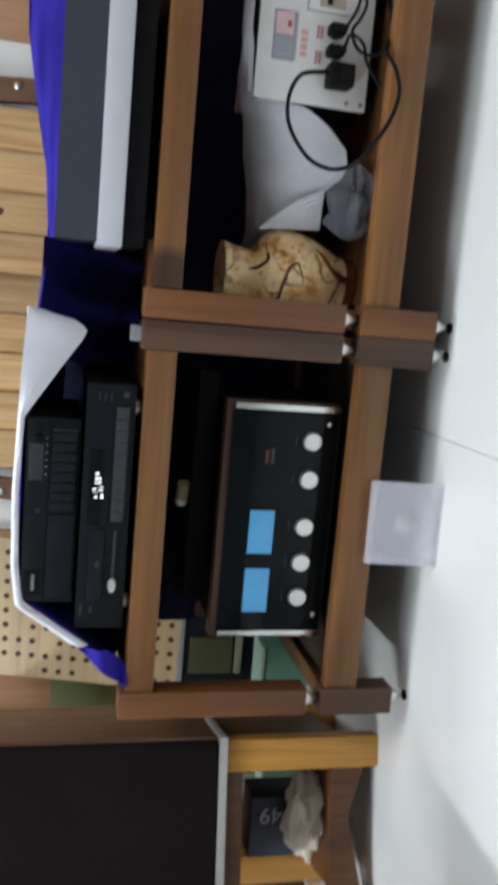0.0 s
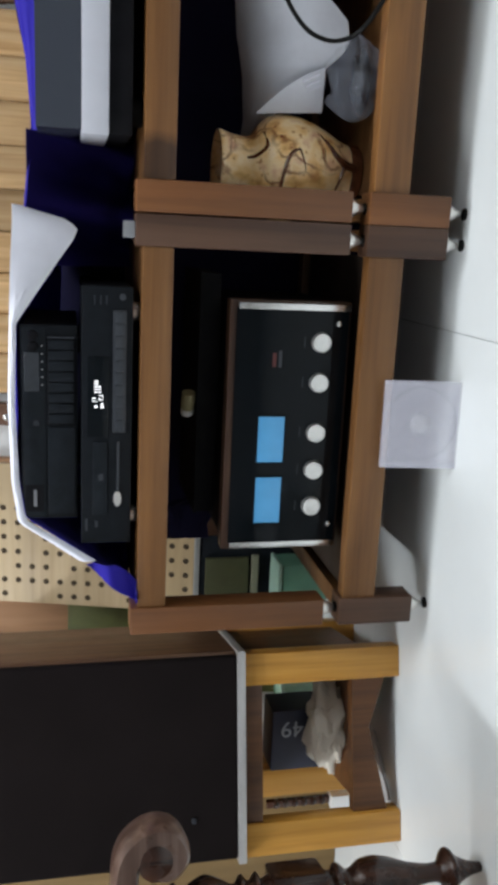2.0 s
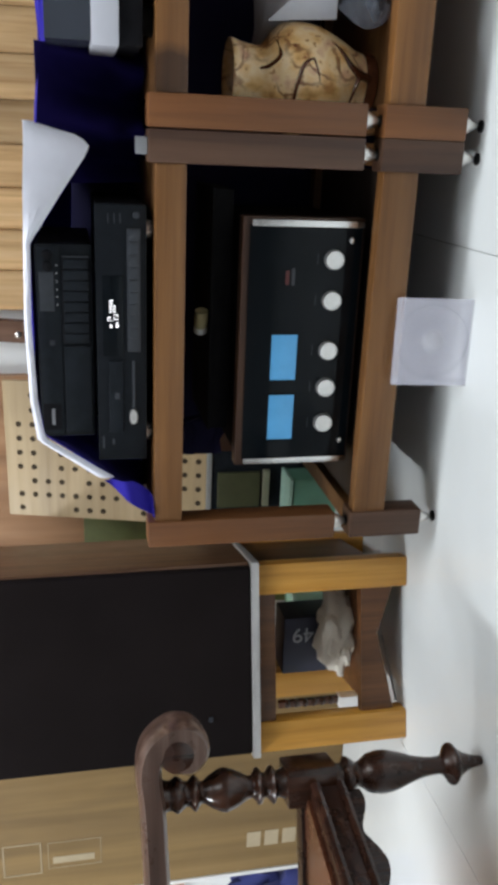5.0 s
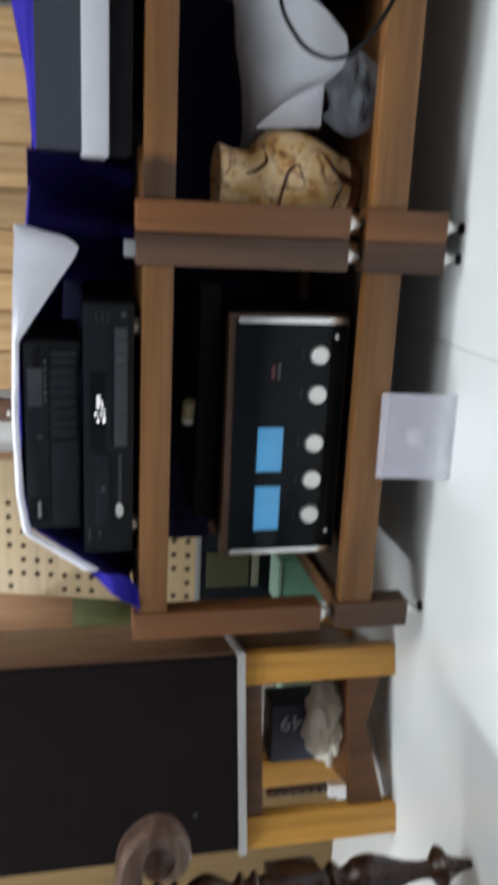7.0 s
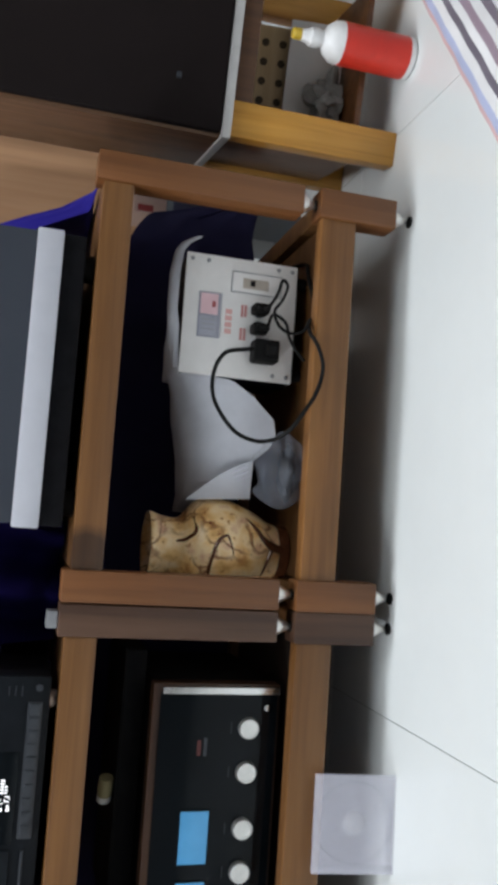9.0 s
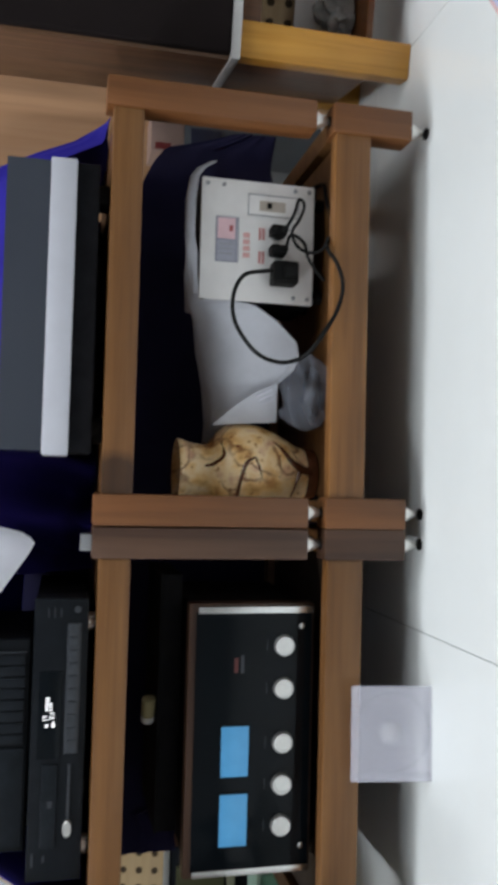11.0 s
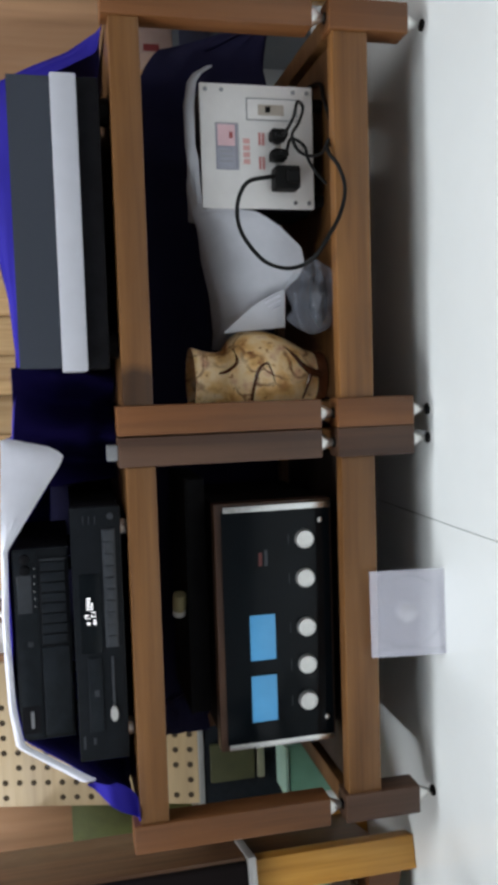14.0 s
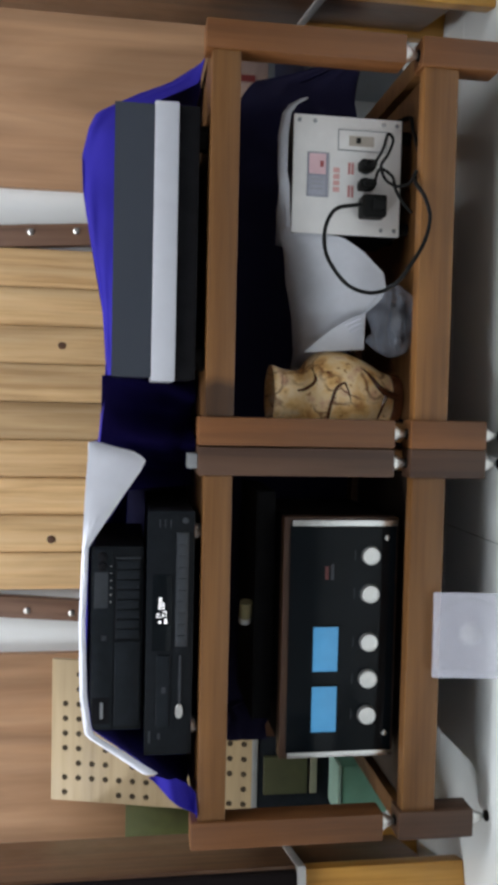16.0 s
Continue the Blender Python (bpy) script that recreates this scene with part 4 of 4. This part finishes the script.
part("disc_recess", hollow(turned([(0.0590, 0), (0.0605, 0.0006), (0.0605, 0.0012), (0.0580, 0.0012)], 48, pose(0.002, 0.0012, 0.0625, 90, 0, 0))), clear("grey_styrene", (0.7, 0.7, 0.78), 0.2, 0.25), case)
part("hub", turned([(0.0175, 0), (0.0165, 0.0015), (0.0095, 0.002), (0.0075, 0.0035), (0.004, 0.0035)], 28, pose(0.002, -0.0035, 0.0625, 90, 0, 0)), clear("bright_styrene", (0.9, 0.9, 0.95), 0.1, 0.22), case)


# ---- loudspeakers on their stands ----
def stand(name, m, w, depth, h, closed, label):
    """Local x to the right, y to the back; the front right corner of the left one is its origin."""
    s = thing(name, m, label, "speaker stand", "speaker stands")
    for x in (0.0, w - 0.06):
        for y in (0.0, depth - 0.04):
            part("leg", solid(x, x + 0.06, y, y + 0.04, 0, h, 0.0035), STAND_Y, s, "yellow varnished pine leg")
        if (x > 0) == (closed > 0):
            part("side_panel", solid(x + 0.012, x + 0.048, 0.04, depth - 0.04, 0.055, h - 0.001, 0.002), STAND_B, s, "brown stained side board")
        else:
            part("side_rail", solid(x + 0.012, x + 0.048, 0.04, depth - 0.04, h - 0.04, h - 0.001, 0.002), STAND_B, s)
    for y in (0.006, depth - 0.034):
        part("top_rail", solid(0.06, w - 0.06, y, y + 0.028, h - 0.035, h - 0.001, 0.002), STAND_B, s)
    part("bottom_shelf", solid(0.06, w - 0.06, 0.036, depth - 0.045, 0.060, 0.072, 0.002), STAND_B, s, "brown stained bottom board")
    if closed < 0:
        return s
    bm = bmesh.new()
    outline = [(0.06, 0.024), (w - 0.155, 0.058), (w - 0.06, 0.026), (w - 0.06, 0.092), (0.06, 0.092)]
    front, back = ([bm.verts.new((a, y, b)) for a, b in outline] for y in (0.012, 0.034))
    bm.faces.new(front), bm.faces.new(back[::-1])
    for k in range(5):
        bm.faces.new((front[k], front[(k + 1) % 5], back[(k + 1) % 5], back[k]))
    part("apron", bm, STAND_B, s, "brown stained apron with a notched lower edge")
    return s


def loudspeaker(name, m, w, depth, badge_x, label):
    s = thing(name, m, label, "loudspeaker", "loudspeakers")
    h = 0.72
    part("cabinet", solid(0.0, w, 0.012, depth, 0.014, h, 0.004), SPK_SIDE, s, "walnut veneered cabinet")
    part("grille", solid(0.006, w - 0.006, -0.006, 0.014, 0.016, h - 0.006, 0.006, 3), GRILLE, s, "dark brown-black cloth grille")
    trim = bmesh.new()
    block(trim, -0.003, w + 0.003, -0.009, 0.002, 0.0, 0.0155, 0.003)
    for x in (-0.003, w - 0.006):
        block(trim, x, x + 0.009, 0.002, depth, 0.0, 0.0155, 0.003)
    part("bottom_trim", trim, TRIM, s, "pale grey metal edging")
    part("bottom_board", solid(0.006, w - 0.006, 0.002, depth - 0.002, 0.002, 0.0145), SPK_SIDE, s)
    part("badge", solid(badge_x - 0.005, badge_x + 0.005, -0.009, -0.0055, 0.093, 0.101, 0.001), SLATE, s, "small dull grey badge")
    return s


LEFT = math.degrees(math.atan2(0.25968, 0.96569))
mL = pose(-0.767, 0.114, 0, 0, 0, LEFT) @ pose(-0.374, 0, 0)
stand("speaker_stand", mL, 0.374, 0.30, 0.304, 1, "yellow pine speaker stand with brown side boards")
loudspeaker("loudspeaker", mL @ pose(0.0, -0.006, 0.3045), 0.380, 0.29, 0.083, "large loudspeaker with dark cloth grille, veneered sides, pale edging")
mR = pose(0.790, 0.104, 0, 0, 0, -11)
stand("speaker_stand", mR, 0.374, 0.30, 0.304, -1, "yellow pine speaker stand with brown side boards")
loudspeaker("loudspeaker", mR @ pose(-0.006, -0.006, 0.3045), 0.386, 0.29, 0.083, "large loudspeaker with dark cloth grille, veneered sides, pale edging")

# things kept in the left stand
nb = thing("navy_box", mL @ pose(0.150, 0.19, 0.0725, 0, 0, -12), "navy card box with pale numerals, on the stand's board", "box")
part("body", solid(-0.075, 0.06, 0, 0.08, 0, 0.135, 0.002), NAVY, nb)
part("edge", solid(-0.077, 0.062, -0.002, 0.012, -0.0003, 0.012, 0.001), GREYMETAL, nb)
lettering = text_mesh("49", 0.05)
bmesh.ops.transform(lettering, matrix=pose(0.02, -0.0009, 0.092) @ pose(0, 0, 0, 90, 0, 0) @ pose(0, 0, 0, 0, 0, 90), verts=lettering.verts)
part("numerals", lettering, plain("chalk_grey", (0.38, 0.40, 0.44), 0.7), nb, "pale numerals 49")
single("white_block", solid(-0.016, 0.016, -0.012, 0.018, 0, 0.050, 0.002), PAPER, pose(-1.236, 0.292, 0), "small white foam block on the floor", "block")
sl = thing("dark_strip", pose(-1.236, 0.292, 0.0502), "dark ribbed wooden strip standing on a white block", "strip")
part("bar", solid(-0.008, 0.008, 0, 0.012, 0, 0.145, 0.001), CHAIR, sl)
for k in range(6):
    part("rib", turned([(0.008, 0), (0.011, 0.006), (0.008, 0.012)], 12, pose(0, 0.004, 0.012 + 0.021 * k)), CHAIR, sl)
rag = thing("white_rag", mL @ pose(0.185, 0.15, 0.0965, 0, 0, 5), "crumpled white cloth on the stand's bottom board", "cloth")
part("cloth", crumple(0.088, 0.034, 0.046, 0.34, 1.9, 5.0), cloth("cream_cotton", (0.84, 0.80, 0.70), 0.9, 0.1), rag)
single("paper_strip", solid(0, 0.140, -0.014, 0.004, 0, 0.004, 0.0008), PAPER, pose(-1.095, 0.090, 0.0005, 0, 0, 52.0), "thin white strip lying on the floor under stand", "card strip")

# things kept in the right stand
single("white_card", solid(-0.13, 0.07, 0, 0.006, 0, 0.105, 0.002), PAPER, mR @ pose(0.205, 0.140, 0.0725, -10, 0, 0), "white card leaning inside the speaker stand", "card")


def perforated(name, m, w, h, px, pz, r, gaps, label, rounded=0.0):
    """A drilled board; holes are counted from its upper left corner, gaps are (row, column) left undrilled."""
    p = thing(name, m, label, "perforated board")
    part("board", solid(0, w, 0, 0.012, 0, h, 0.0015 if not rounded else rounded, 3), PEG, p)
    rim = mesh_of("hole", turned([(r, 0.0), (r * 0.96, 0.0008)], 14, pose(0, 0, 0, 90, 0, 0)), HOLE)
    for row in range(int((h - 0.045) / pz) + 1):
        for col in range(int((w - 0.03) / px) + 1):
            if (row, col) not in gaps:
                ob = new("hole", rim)
                ob.parent = p
                ob.location = (0.023 + col * px, -0.0002, h - 0.036 - row * pz)
    return p


perforated("acoustic_offcut", mR @ pose(0.066, 0.165, 0.0725, -8, 0, 0), 0.20, 0.215, 0.036, 0.034, 0.0075, {(0, 1), (1, 0), (3, 1), (4, 2)}, "pale perforated plywood offcut inside the speaker stand", 0.005)
gr = thing("grey_rag", mR @ pose(0.125, 0.115, 0.1), "crumpled grey cloth inside the speaker stand", "cloth")
part("cloth", crumple(0.046, 0.022, 0.040, 0.55, 1.5, 2.0), plain("grey_felt", (0.22, 0.22, 0.21), 0.9, vary=0.35, scale=40, relief=0.6), gr)

bt = thing("bottle", pose(0.968, 0.058, 0.0), "white plastic bottle with red label and yellow nozzle", "bottle")
part("body", turned([(0.030, 0), (0.0345, 0.003), (0.035, 0.01), (0.035, 0.135), (0.033, 0.146), (0.024, 0.158), (0.014, 0.164), (0.013, 0.178)], 32), BOTTLE, bt)
part("label", turned([(0.0345, 0.012), (0.0354, 0.0121), (0.0354, 0.132), (0.0345, 0.1321)], 32), RED, bt, "plain red wrap label")
cap = part("cap", turned([(0.0155, 0.172), (0.0155, 0.186), (0.012, 0.19), (0.009, 0.205), (0.008, 0.208)], 24), BOTTLE, bt)
part("nozzle_tip", turned([(0.0095, 0.200), (0.0095, 0.216), (0.007, 0.218)], 20), YELLOW, cap, "yellow tip")

# striped cloth on the floor at the edge of the view
towel = thing("striped_towel", pose(0.731, -0.212, 0.0, 0, 0, 35.4), "folded striped towel on the white floor", "towel")
STRIPES = [(0.70, 0.45, 0.47), (0.45, 0.50, 0.72), (0.78, 0.78, 0.80), (0.14, 0.12, 0.16), (0.78, 0.78, 0.80), (0.30, 0.22, 0.28), (0.76, 0.76, 0.78), (0.16, 0.13, 0.17), (0.74, 0.74, 0.78)]
for k, (tint, w0, w1) in enumerate(zip(STRIPES, (0, 0.010, 0.026, 0.042, 0.054, 0.068, 0.082, 0.098, 0.112), (0.010, 0.026, 0.042, 0.054, 0.068, 0.082, 0.098, 0.112, 0.16))):
    part("stripe", sheet(lambda u, v, a=w0, b=w1: Vector((-0.10 + 0.62 * v, -(a + (b - a) * u), 0.003 + 0.010 * min(1, (a + (b - a) * u) / 0.02) + wobble(v * 2, a, 1, 6, 0.002))), 4, 24, 0.003), cloth("towel_stripe", tint), towel)

# ---- behind the left rack ----
crate = thing("low_cabinet", pose(-0.80, 0.66, 0.0), "low black cabinet standing behind the rack", "cabinet")
part("body", solid(-0.30, 0.36, 0.03, 0.24, 0.0, 0.30, 0.003), BLACK2, crate)
part("plinth", solid(-0.30, 0.36, 0.015, 0.03, 0.0, 0.045, 0.002), BLACK, crate)
part("panel", solid(-0.10, -0.005, 0.018, 0.03, 0.175, 0.285, 0.001), plain("dull_olive_panel", (0.060, 0.064, 0.026), 0.6, vary=0.3, scale=6), crate, "olive panel")
part("panel", solid(-0.10, 0.0, 0.016, 0.03, 0.15, 0.167, 0.001), plain("dull_khaki_edge", (0.22, 0.22, 0.15), 0.5), crate)
tub = thing("green_tub", pose(-0.845, 0.60, 0.0), "translucent green plastic tub on the floor", "tub")
part("body", solid(-0.06, 0.06, -0.03, 0.055, 0.0, 0.115, 0.006), GREEN, tub)
part("lid", solid(-0.062, 0.062, -0.033, 0.057, 0.1152, 0.125, 0.003), plain("pale_green_lid", (0.30, 0.46, 0.38), 0.4), tub)
part("top_edge", solid(-0.30, 0.36, 0.026, 0.238, 0.3004, 0.3135, 0.002), plain("dull_grey_edging", (0.30, 0.31, 0.30), 0.5), crate, "grey edging along the top")
perforated("acoustic_board", pose(-0.955, 0.695, 0.314, -14, 0, 0), 0.368, 0.519, 0.0385, 0.0356, 0.0075, {(0, 2), (0, 7), (0, 8), (1, 0), (2, 0), (2, 3), (2, 4), (3, 0), (3, 6), (4, 2), (4, 5), (5, 4), (7, 0), (8, 0), (8, 3), (9, 1), (10, 2), (11, 0), (12, 1)}, "pale perforated plywood acoustic panel leaning on the wall")
lean = single("green_board", solid(0, 0.30, 0, 0.012, 0, 0.64, 0.002), OLIVE, pose(-1.255, 0.775, 0.0, -12, 0, 0), "olive green board leaning on the plywood wall", "board")

# small cartons behind the right rack
pk = thing("small_carton", pose(0.90, 0.62, 0.0), "grey storage box behind the rack", "storage box")
part("body", solid(-0.10, 0.12, 0, 0.14, 0, 0.325, 0.003), plain("storage_grey", (0.075, 0.085, 0.095), 0.5, vary=0.2, scale=7), pk)
part("window", solid(-0.08, -0.02, -0.003, 0.001, 0.24, 0.31, 0.001), NAVY, pk)
pb = thing("small_carton", pose(0.885, 0.62, 0.3255), "pale pink carton with dark red mark", "carton")
part("body", solid(-0.065, 0.03, 0, 0.10, 0, 0.075, 0.002), plain("pink_card", (0.30, 0.21, 0.18), 0.6, vary=0.2, scale=9), pb)
part("mark", solid(-0.06, -0.045, -0.0012, -0.0002, 0.03, 0.065), plain("dark_red_print", (0.16, 0.02, 0.02), 0.6), pb)
wc = thing("white_carton", pose(0.955, 0.47, 0.0), "white card box standing behind the loudspeaker stand", "carton")
part("body", solid(-0.035, 0.10, 0, 0.10, 0, 0.225, 0.003), PAPER, wc)
part("flap", solid(-0.036, 0.101, -0.002, 0.05, 0.2252, 0.228, 0.001), PAPER, wc)

cup = thing("green_cup", pose(-1.085, 0.50, 0.0), "pale green plastic cup on the floor", "cup")
part("body", turned([(0.03, 0), (0.033, 0.003), (0.038, 0.12), (0.039, 0.125), (0.036, 0.125)], 28), plain("pale_green_plastic", (0.34, 0.56, 0.42), 0.35, vary=0.08), cup)
part("rim", hollow(turned([(0.0385, 0.118), (0.041, 0.121), (0.041, 0.127), (0.0385, 0.129)], 28)), plain("mint_rim", (0.5, 0.7, 0.58), 0.35), cup)

# carton for a television, beside the left loudspeaker
ct = thing("carton", pose(-1.80, 0.36, 0.0), "large brown cardboard television carton with pale print", "carton")
part("body", solid(0, 0.56, 0, 0.16, 0, 1.05, 0.004), CARD, ct)
for k in range(4):
    part("print_bar", solid(0.080, 0.128, -0.0012, -0.0002, 0.062 + k * 0.047, 0.098 + k * 0.047), PRINT, ct)
part("print_bar", solid(0.108, 0.128, -0.0012, -0.0002, 0.625, 0.725), PRINT, ct)
part("print_frame", frame_bar(0.085, 0.175, 0.755, 0.84, 0.003, -0.0012, -0.0002), PRINT, ct)
part("print_frame", frame_bar(0.095, 0.172, 0.61, 0.735, 0.0015, -0.0012, -0.0002), PRINT, ct)
part("edge_guard", solid(-0.012, -0.0005, -0.002, 0.05, 0, 1.05, 0.001), PAPER, ct, "white foam edge guard")
part("tape", solid(0, 0.56, -0.001, 0.0, 1.0, 1.05), plain("packing_tape", (0.36, 0.25, 0.12), 0.3), ct)
bl = thing("blue_bag", pose(-1.965, 0.40, 0.10), "crumpled dark blue bag on the floor beside carton", "bag")
part("bag", crumple(0.13, 0.10, 0.18, 0.3, 2.0, 1.0), cloth("blue_cloth", (0.04, 0.05, 0.2)), bl)


# ---- carved armchair ----
def spindle(z0, z1, r, beads):
    """A turned baluster between two heights."""
    rows = []
    for f, k in beads:
        rows.append((r * k, z0 + (z1 - z0) * f))
    line = glide([(a, 0, b) for a, b in rows], 5)
    return turned([(max(p.x, 0.002), p.z) for p in line], 26)


def band(line, thick, y0, y1):
    """A flat bar bent along a line in the x-z plane."""
    pts = glide([(x, 0, z) for x, z in line], 8)
    bm, rows = bmesh.new(), []
    for k, c in enumerate(pts):
        d = (pts[min(k + 1, len(pts) - 1)] - pts[max(k - 1, 0)]).normalized()
        n = Vector((-d.z, 0, d.x)) * lerp([(0, thick), (len(pts) * 0.7, thick), (len(pts) - 1, thick * 0.95)], k) / 2
        e = (y1 - y0) * 0.12
        rows.append([bm.verts.new((p.x, y, p.z)) for p, y in ((c + n * 0.7, y0), (c + n, y0 + e), (c + n * 1.12, (y0 + y1) / 2), (c + n, y1 - e), (c + n * 0.7, y1), (c - n * 0.7, y1), (c - n, y1 - e), (c - n, y0 + e), (c - n * 0.7, y0))])
    for a, b in zip(rows, rows[1:]):
        for j in range(9):
            bm.faces.new((a[j], a[(j + 1) % 9], b[(j + 1) % 9], b[j]))
    bm.faces.new(rows[0]), bm.faces.new(rows[-1][::-1])
    return bm


def armchair():
    c = thing("carved_armchair", pose(-0.948, -0.262, 0, 0, 0, 18), "dark carved hardwood armchair with turned legs and scrolled arms", "armchair")
    lower = [(0, 0.36), (0.06, 0.5), (0.12, 0.75), (0.17, 1.15), (0.20, 1.6), (0.225, 1.6), (0.25, 1.15), (0.28, 0.75), (0.35, 0.70), (0.46, 0.95), (0.57, 1.4), (0.67, 1.65), (0.76, 1.5), (0.81, 1.1), (0.85, 0.95), (0.89, 1.35), (0.92, 1.45), (0.95, 1.0), (1.0, 1.2)]
    upper = [(0, 1.3), (0.06, 1.1), (0.10, 1.6), (0.16, 1.0), (0.22, 1.55), (0.28, 0.9), (0.40, 1.5), (0.5, 1.8), (0.6, 1.4), (0.68, 0.9), (0.74, 1.5), (0.8, 1.0), (0.88, 1.5), (0.94, 1.2), (1.0, 1.4)]
    skew = pose(0, 0, 0, 0, 0, -25)
    far = skew @ Vector((0, -0.56, 0))
    for x, y in ((0.0, 0.0), (far.x, far.y)):
        leg = part("front_leg", spindle(0.0, 0.255, 0.02, lower), CHAIR, c)
        leg.location = (x, y, 0)
        part("leg_block", solid(x - 0.03, x + 0.03, y - 0.03, y + 0.03, 0.255, 0.335, 0.004), CHAIR, c)
        post = part("arm_post", spindle(0.335, 0.525, 0.018, upper), CHAIR, c)
        post.location = (x, y, 0)
        part("arm", band([(-0.55, 0.575), (x - 0.40 if x == 0 else -0.46, 0.55), (x - 0.2, 0.537), (x - 0.02, 0.540), (x + 0.045, 0.545), (x + 0.080, 0.536), (x + 0.100, 0.510), (x + 0.098, 0.485), (x + 0.078, 0.472), (x + 0.060, 0.484), (x + 0.064, 0.502)], 0.036, y - 0.038, y + 0.038), ARM, c, "scrolled armrest, pale from wear and painted lamp sheen")
        part("scroll_eye", turned([(0.002, -0.041), (0.018, -0.040), (0.027, -0.036), (0.027, 0.036), (0.018, 0.040), (0.002, 0.041)], 24, pose(x + 0.074, y, 0.502, 90, 0, 0)), CHAIR, c)
        part("side_rail", solid(-0.53, x - 0.03, y - 0.016, y + 0.016, 0.25, 0.312, 0.004), CHAIR_X, c)
        part("back_leg", tube([(-0.60, y, 0.0), (-0.55, y, 0.22), (-0.54, y, 0.45), (-0.60, y, 0.95)], 0.024, 12), CHAIR, c)
    bm = bmesh.new()
    outline = [(-0.54, -0.018), (-0.012, -0.018), (far.x - 0.012, far.y + 0.018), (-0.54, far.y + 0.018)]
    low, top = ([bm.verts.new((a, b, z)) for a, b in outline] for z in (0.285, 0.306))
    bm.faces.new(low), bm.faces.new(top[::-1])
    for k in range(4):
        bm.faces.new((low[k], low[(k + 1) % 4], top[(k + 1) % 4], top[k]))
    part("seat", bm, SEAT, c, "polished seat board, coloured lighter red-brown for lamp light")
    part("front_rail", solid(-0.018, 0.02, -0.53, -0.03, 0.244, 0.300, 0.006, m=skew), CHAIR_X, c)
    apron = sheet(lambda u, v: Vector((0.004, -0.53 + 0.5 * u, 0.246 - v * (0.008 + 0.020 * abs(math.sin(u * 14 + 0.6)) ** 1.5))), 60, 4, 0.016)
    bmesh.ops.transform(apron, matrix=skew, verts=apron.verts)
    part("carved_apron", apron, CHAIR, c)
    for x, z, r in ((0.022, 0.294, 0.008), (0.022, 0.254, 0.006)):
        part("rail_moulding", tube([skew @ Vector((x, y, z)) for y in (-0.53, -0.28, -0.03)], r, 8), CHAIR_X, c)
    part("back_board", solid(-0.60, -0.575, -0.54, -0.02, 0.5, 0.92, 0.01), CHAIR, c)
    return c


armchair()

# ---- floor tiles ----
tile_mesh = mesh_of("tile", solid(0.0006, 0.9994, 0.0006, 0.9994, -0.0034, 0.0, 0.0005, 1), TILE)
for i in range(7):
    for j in range(5):
        ob = new("tile", tile_mesh)
        ob.parent = floor
        ob.location = (-0.155 + 1.0 * (i - 3.0), -3.75 + 1.0 * j, 0)
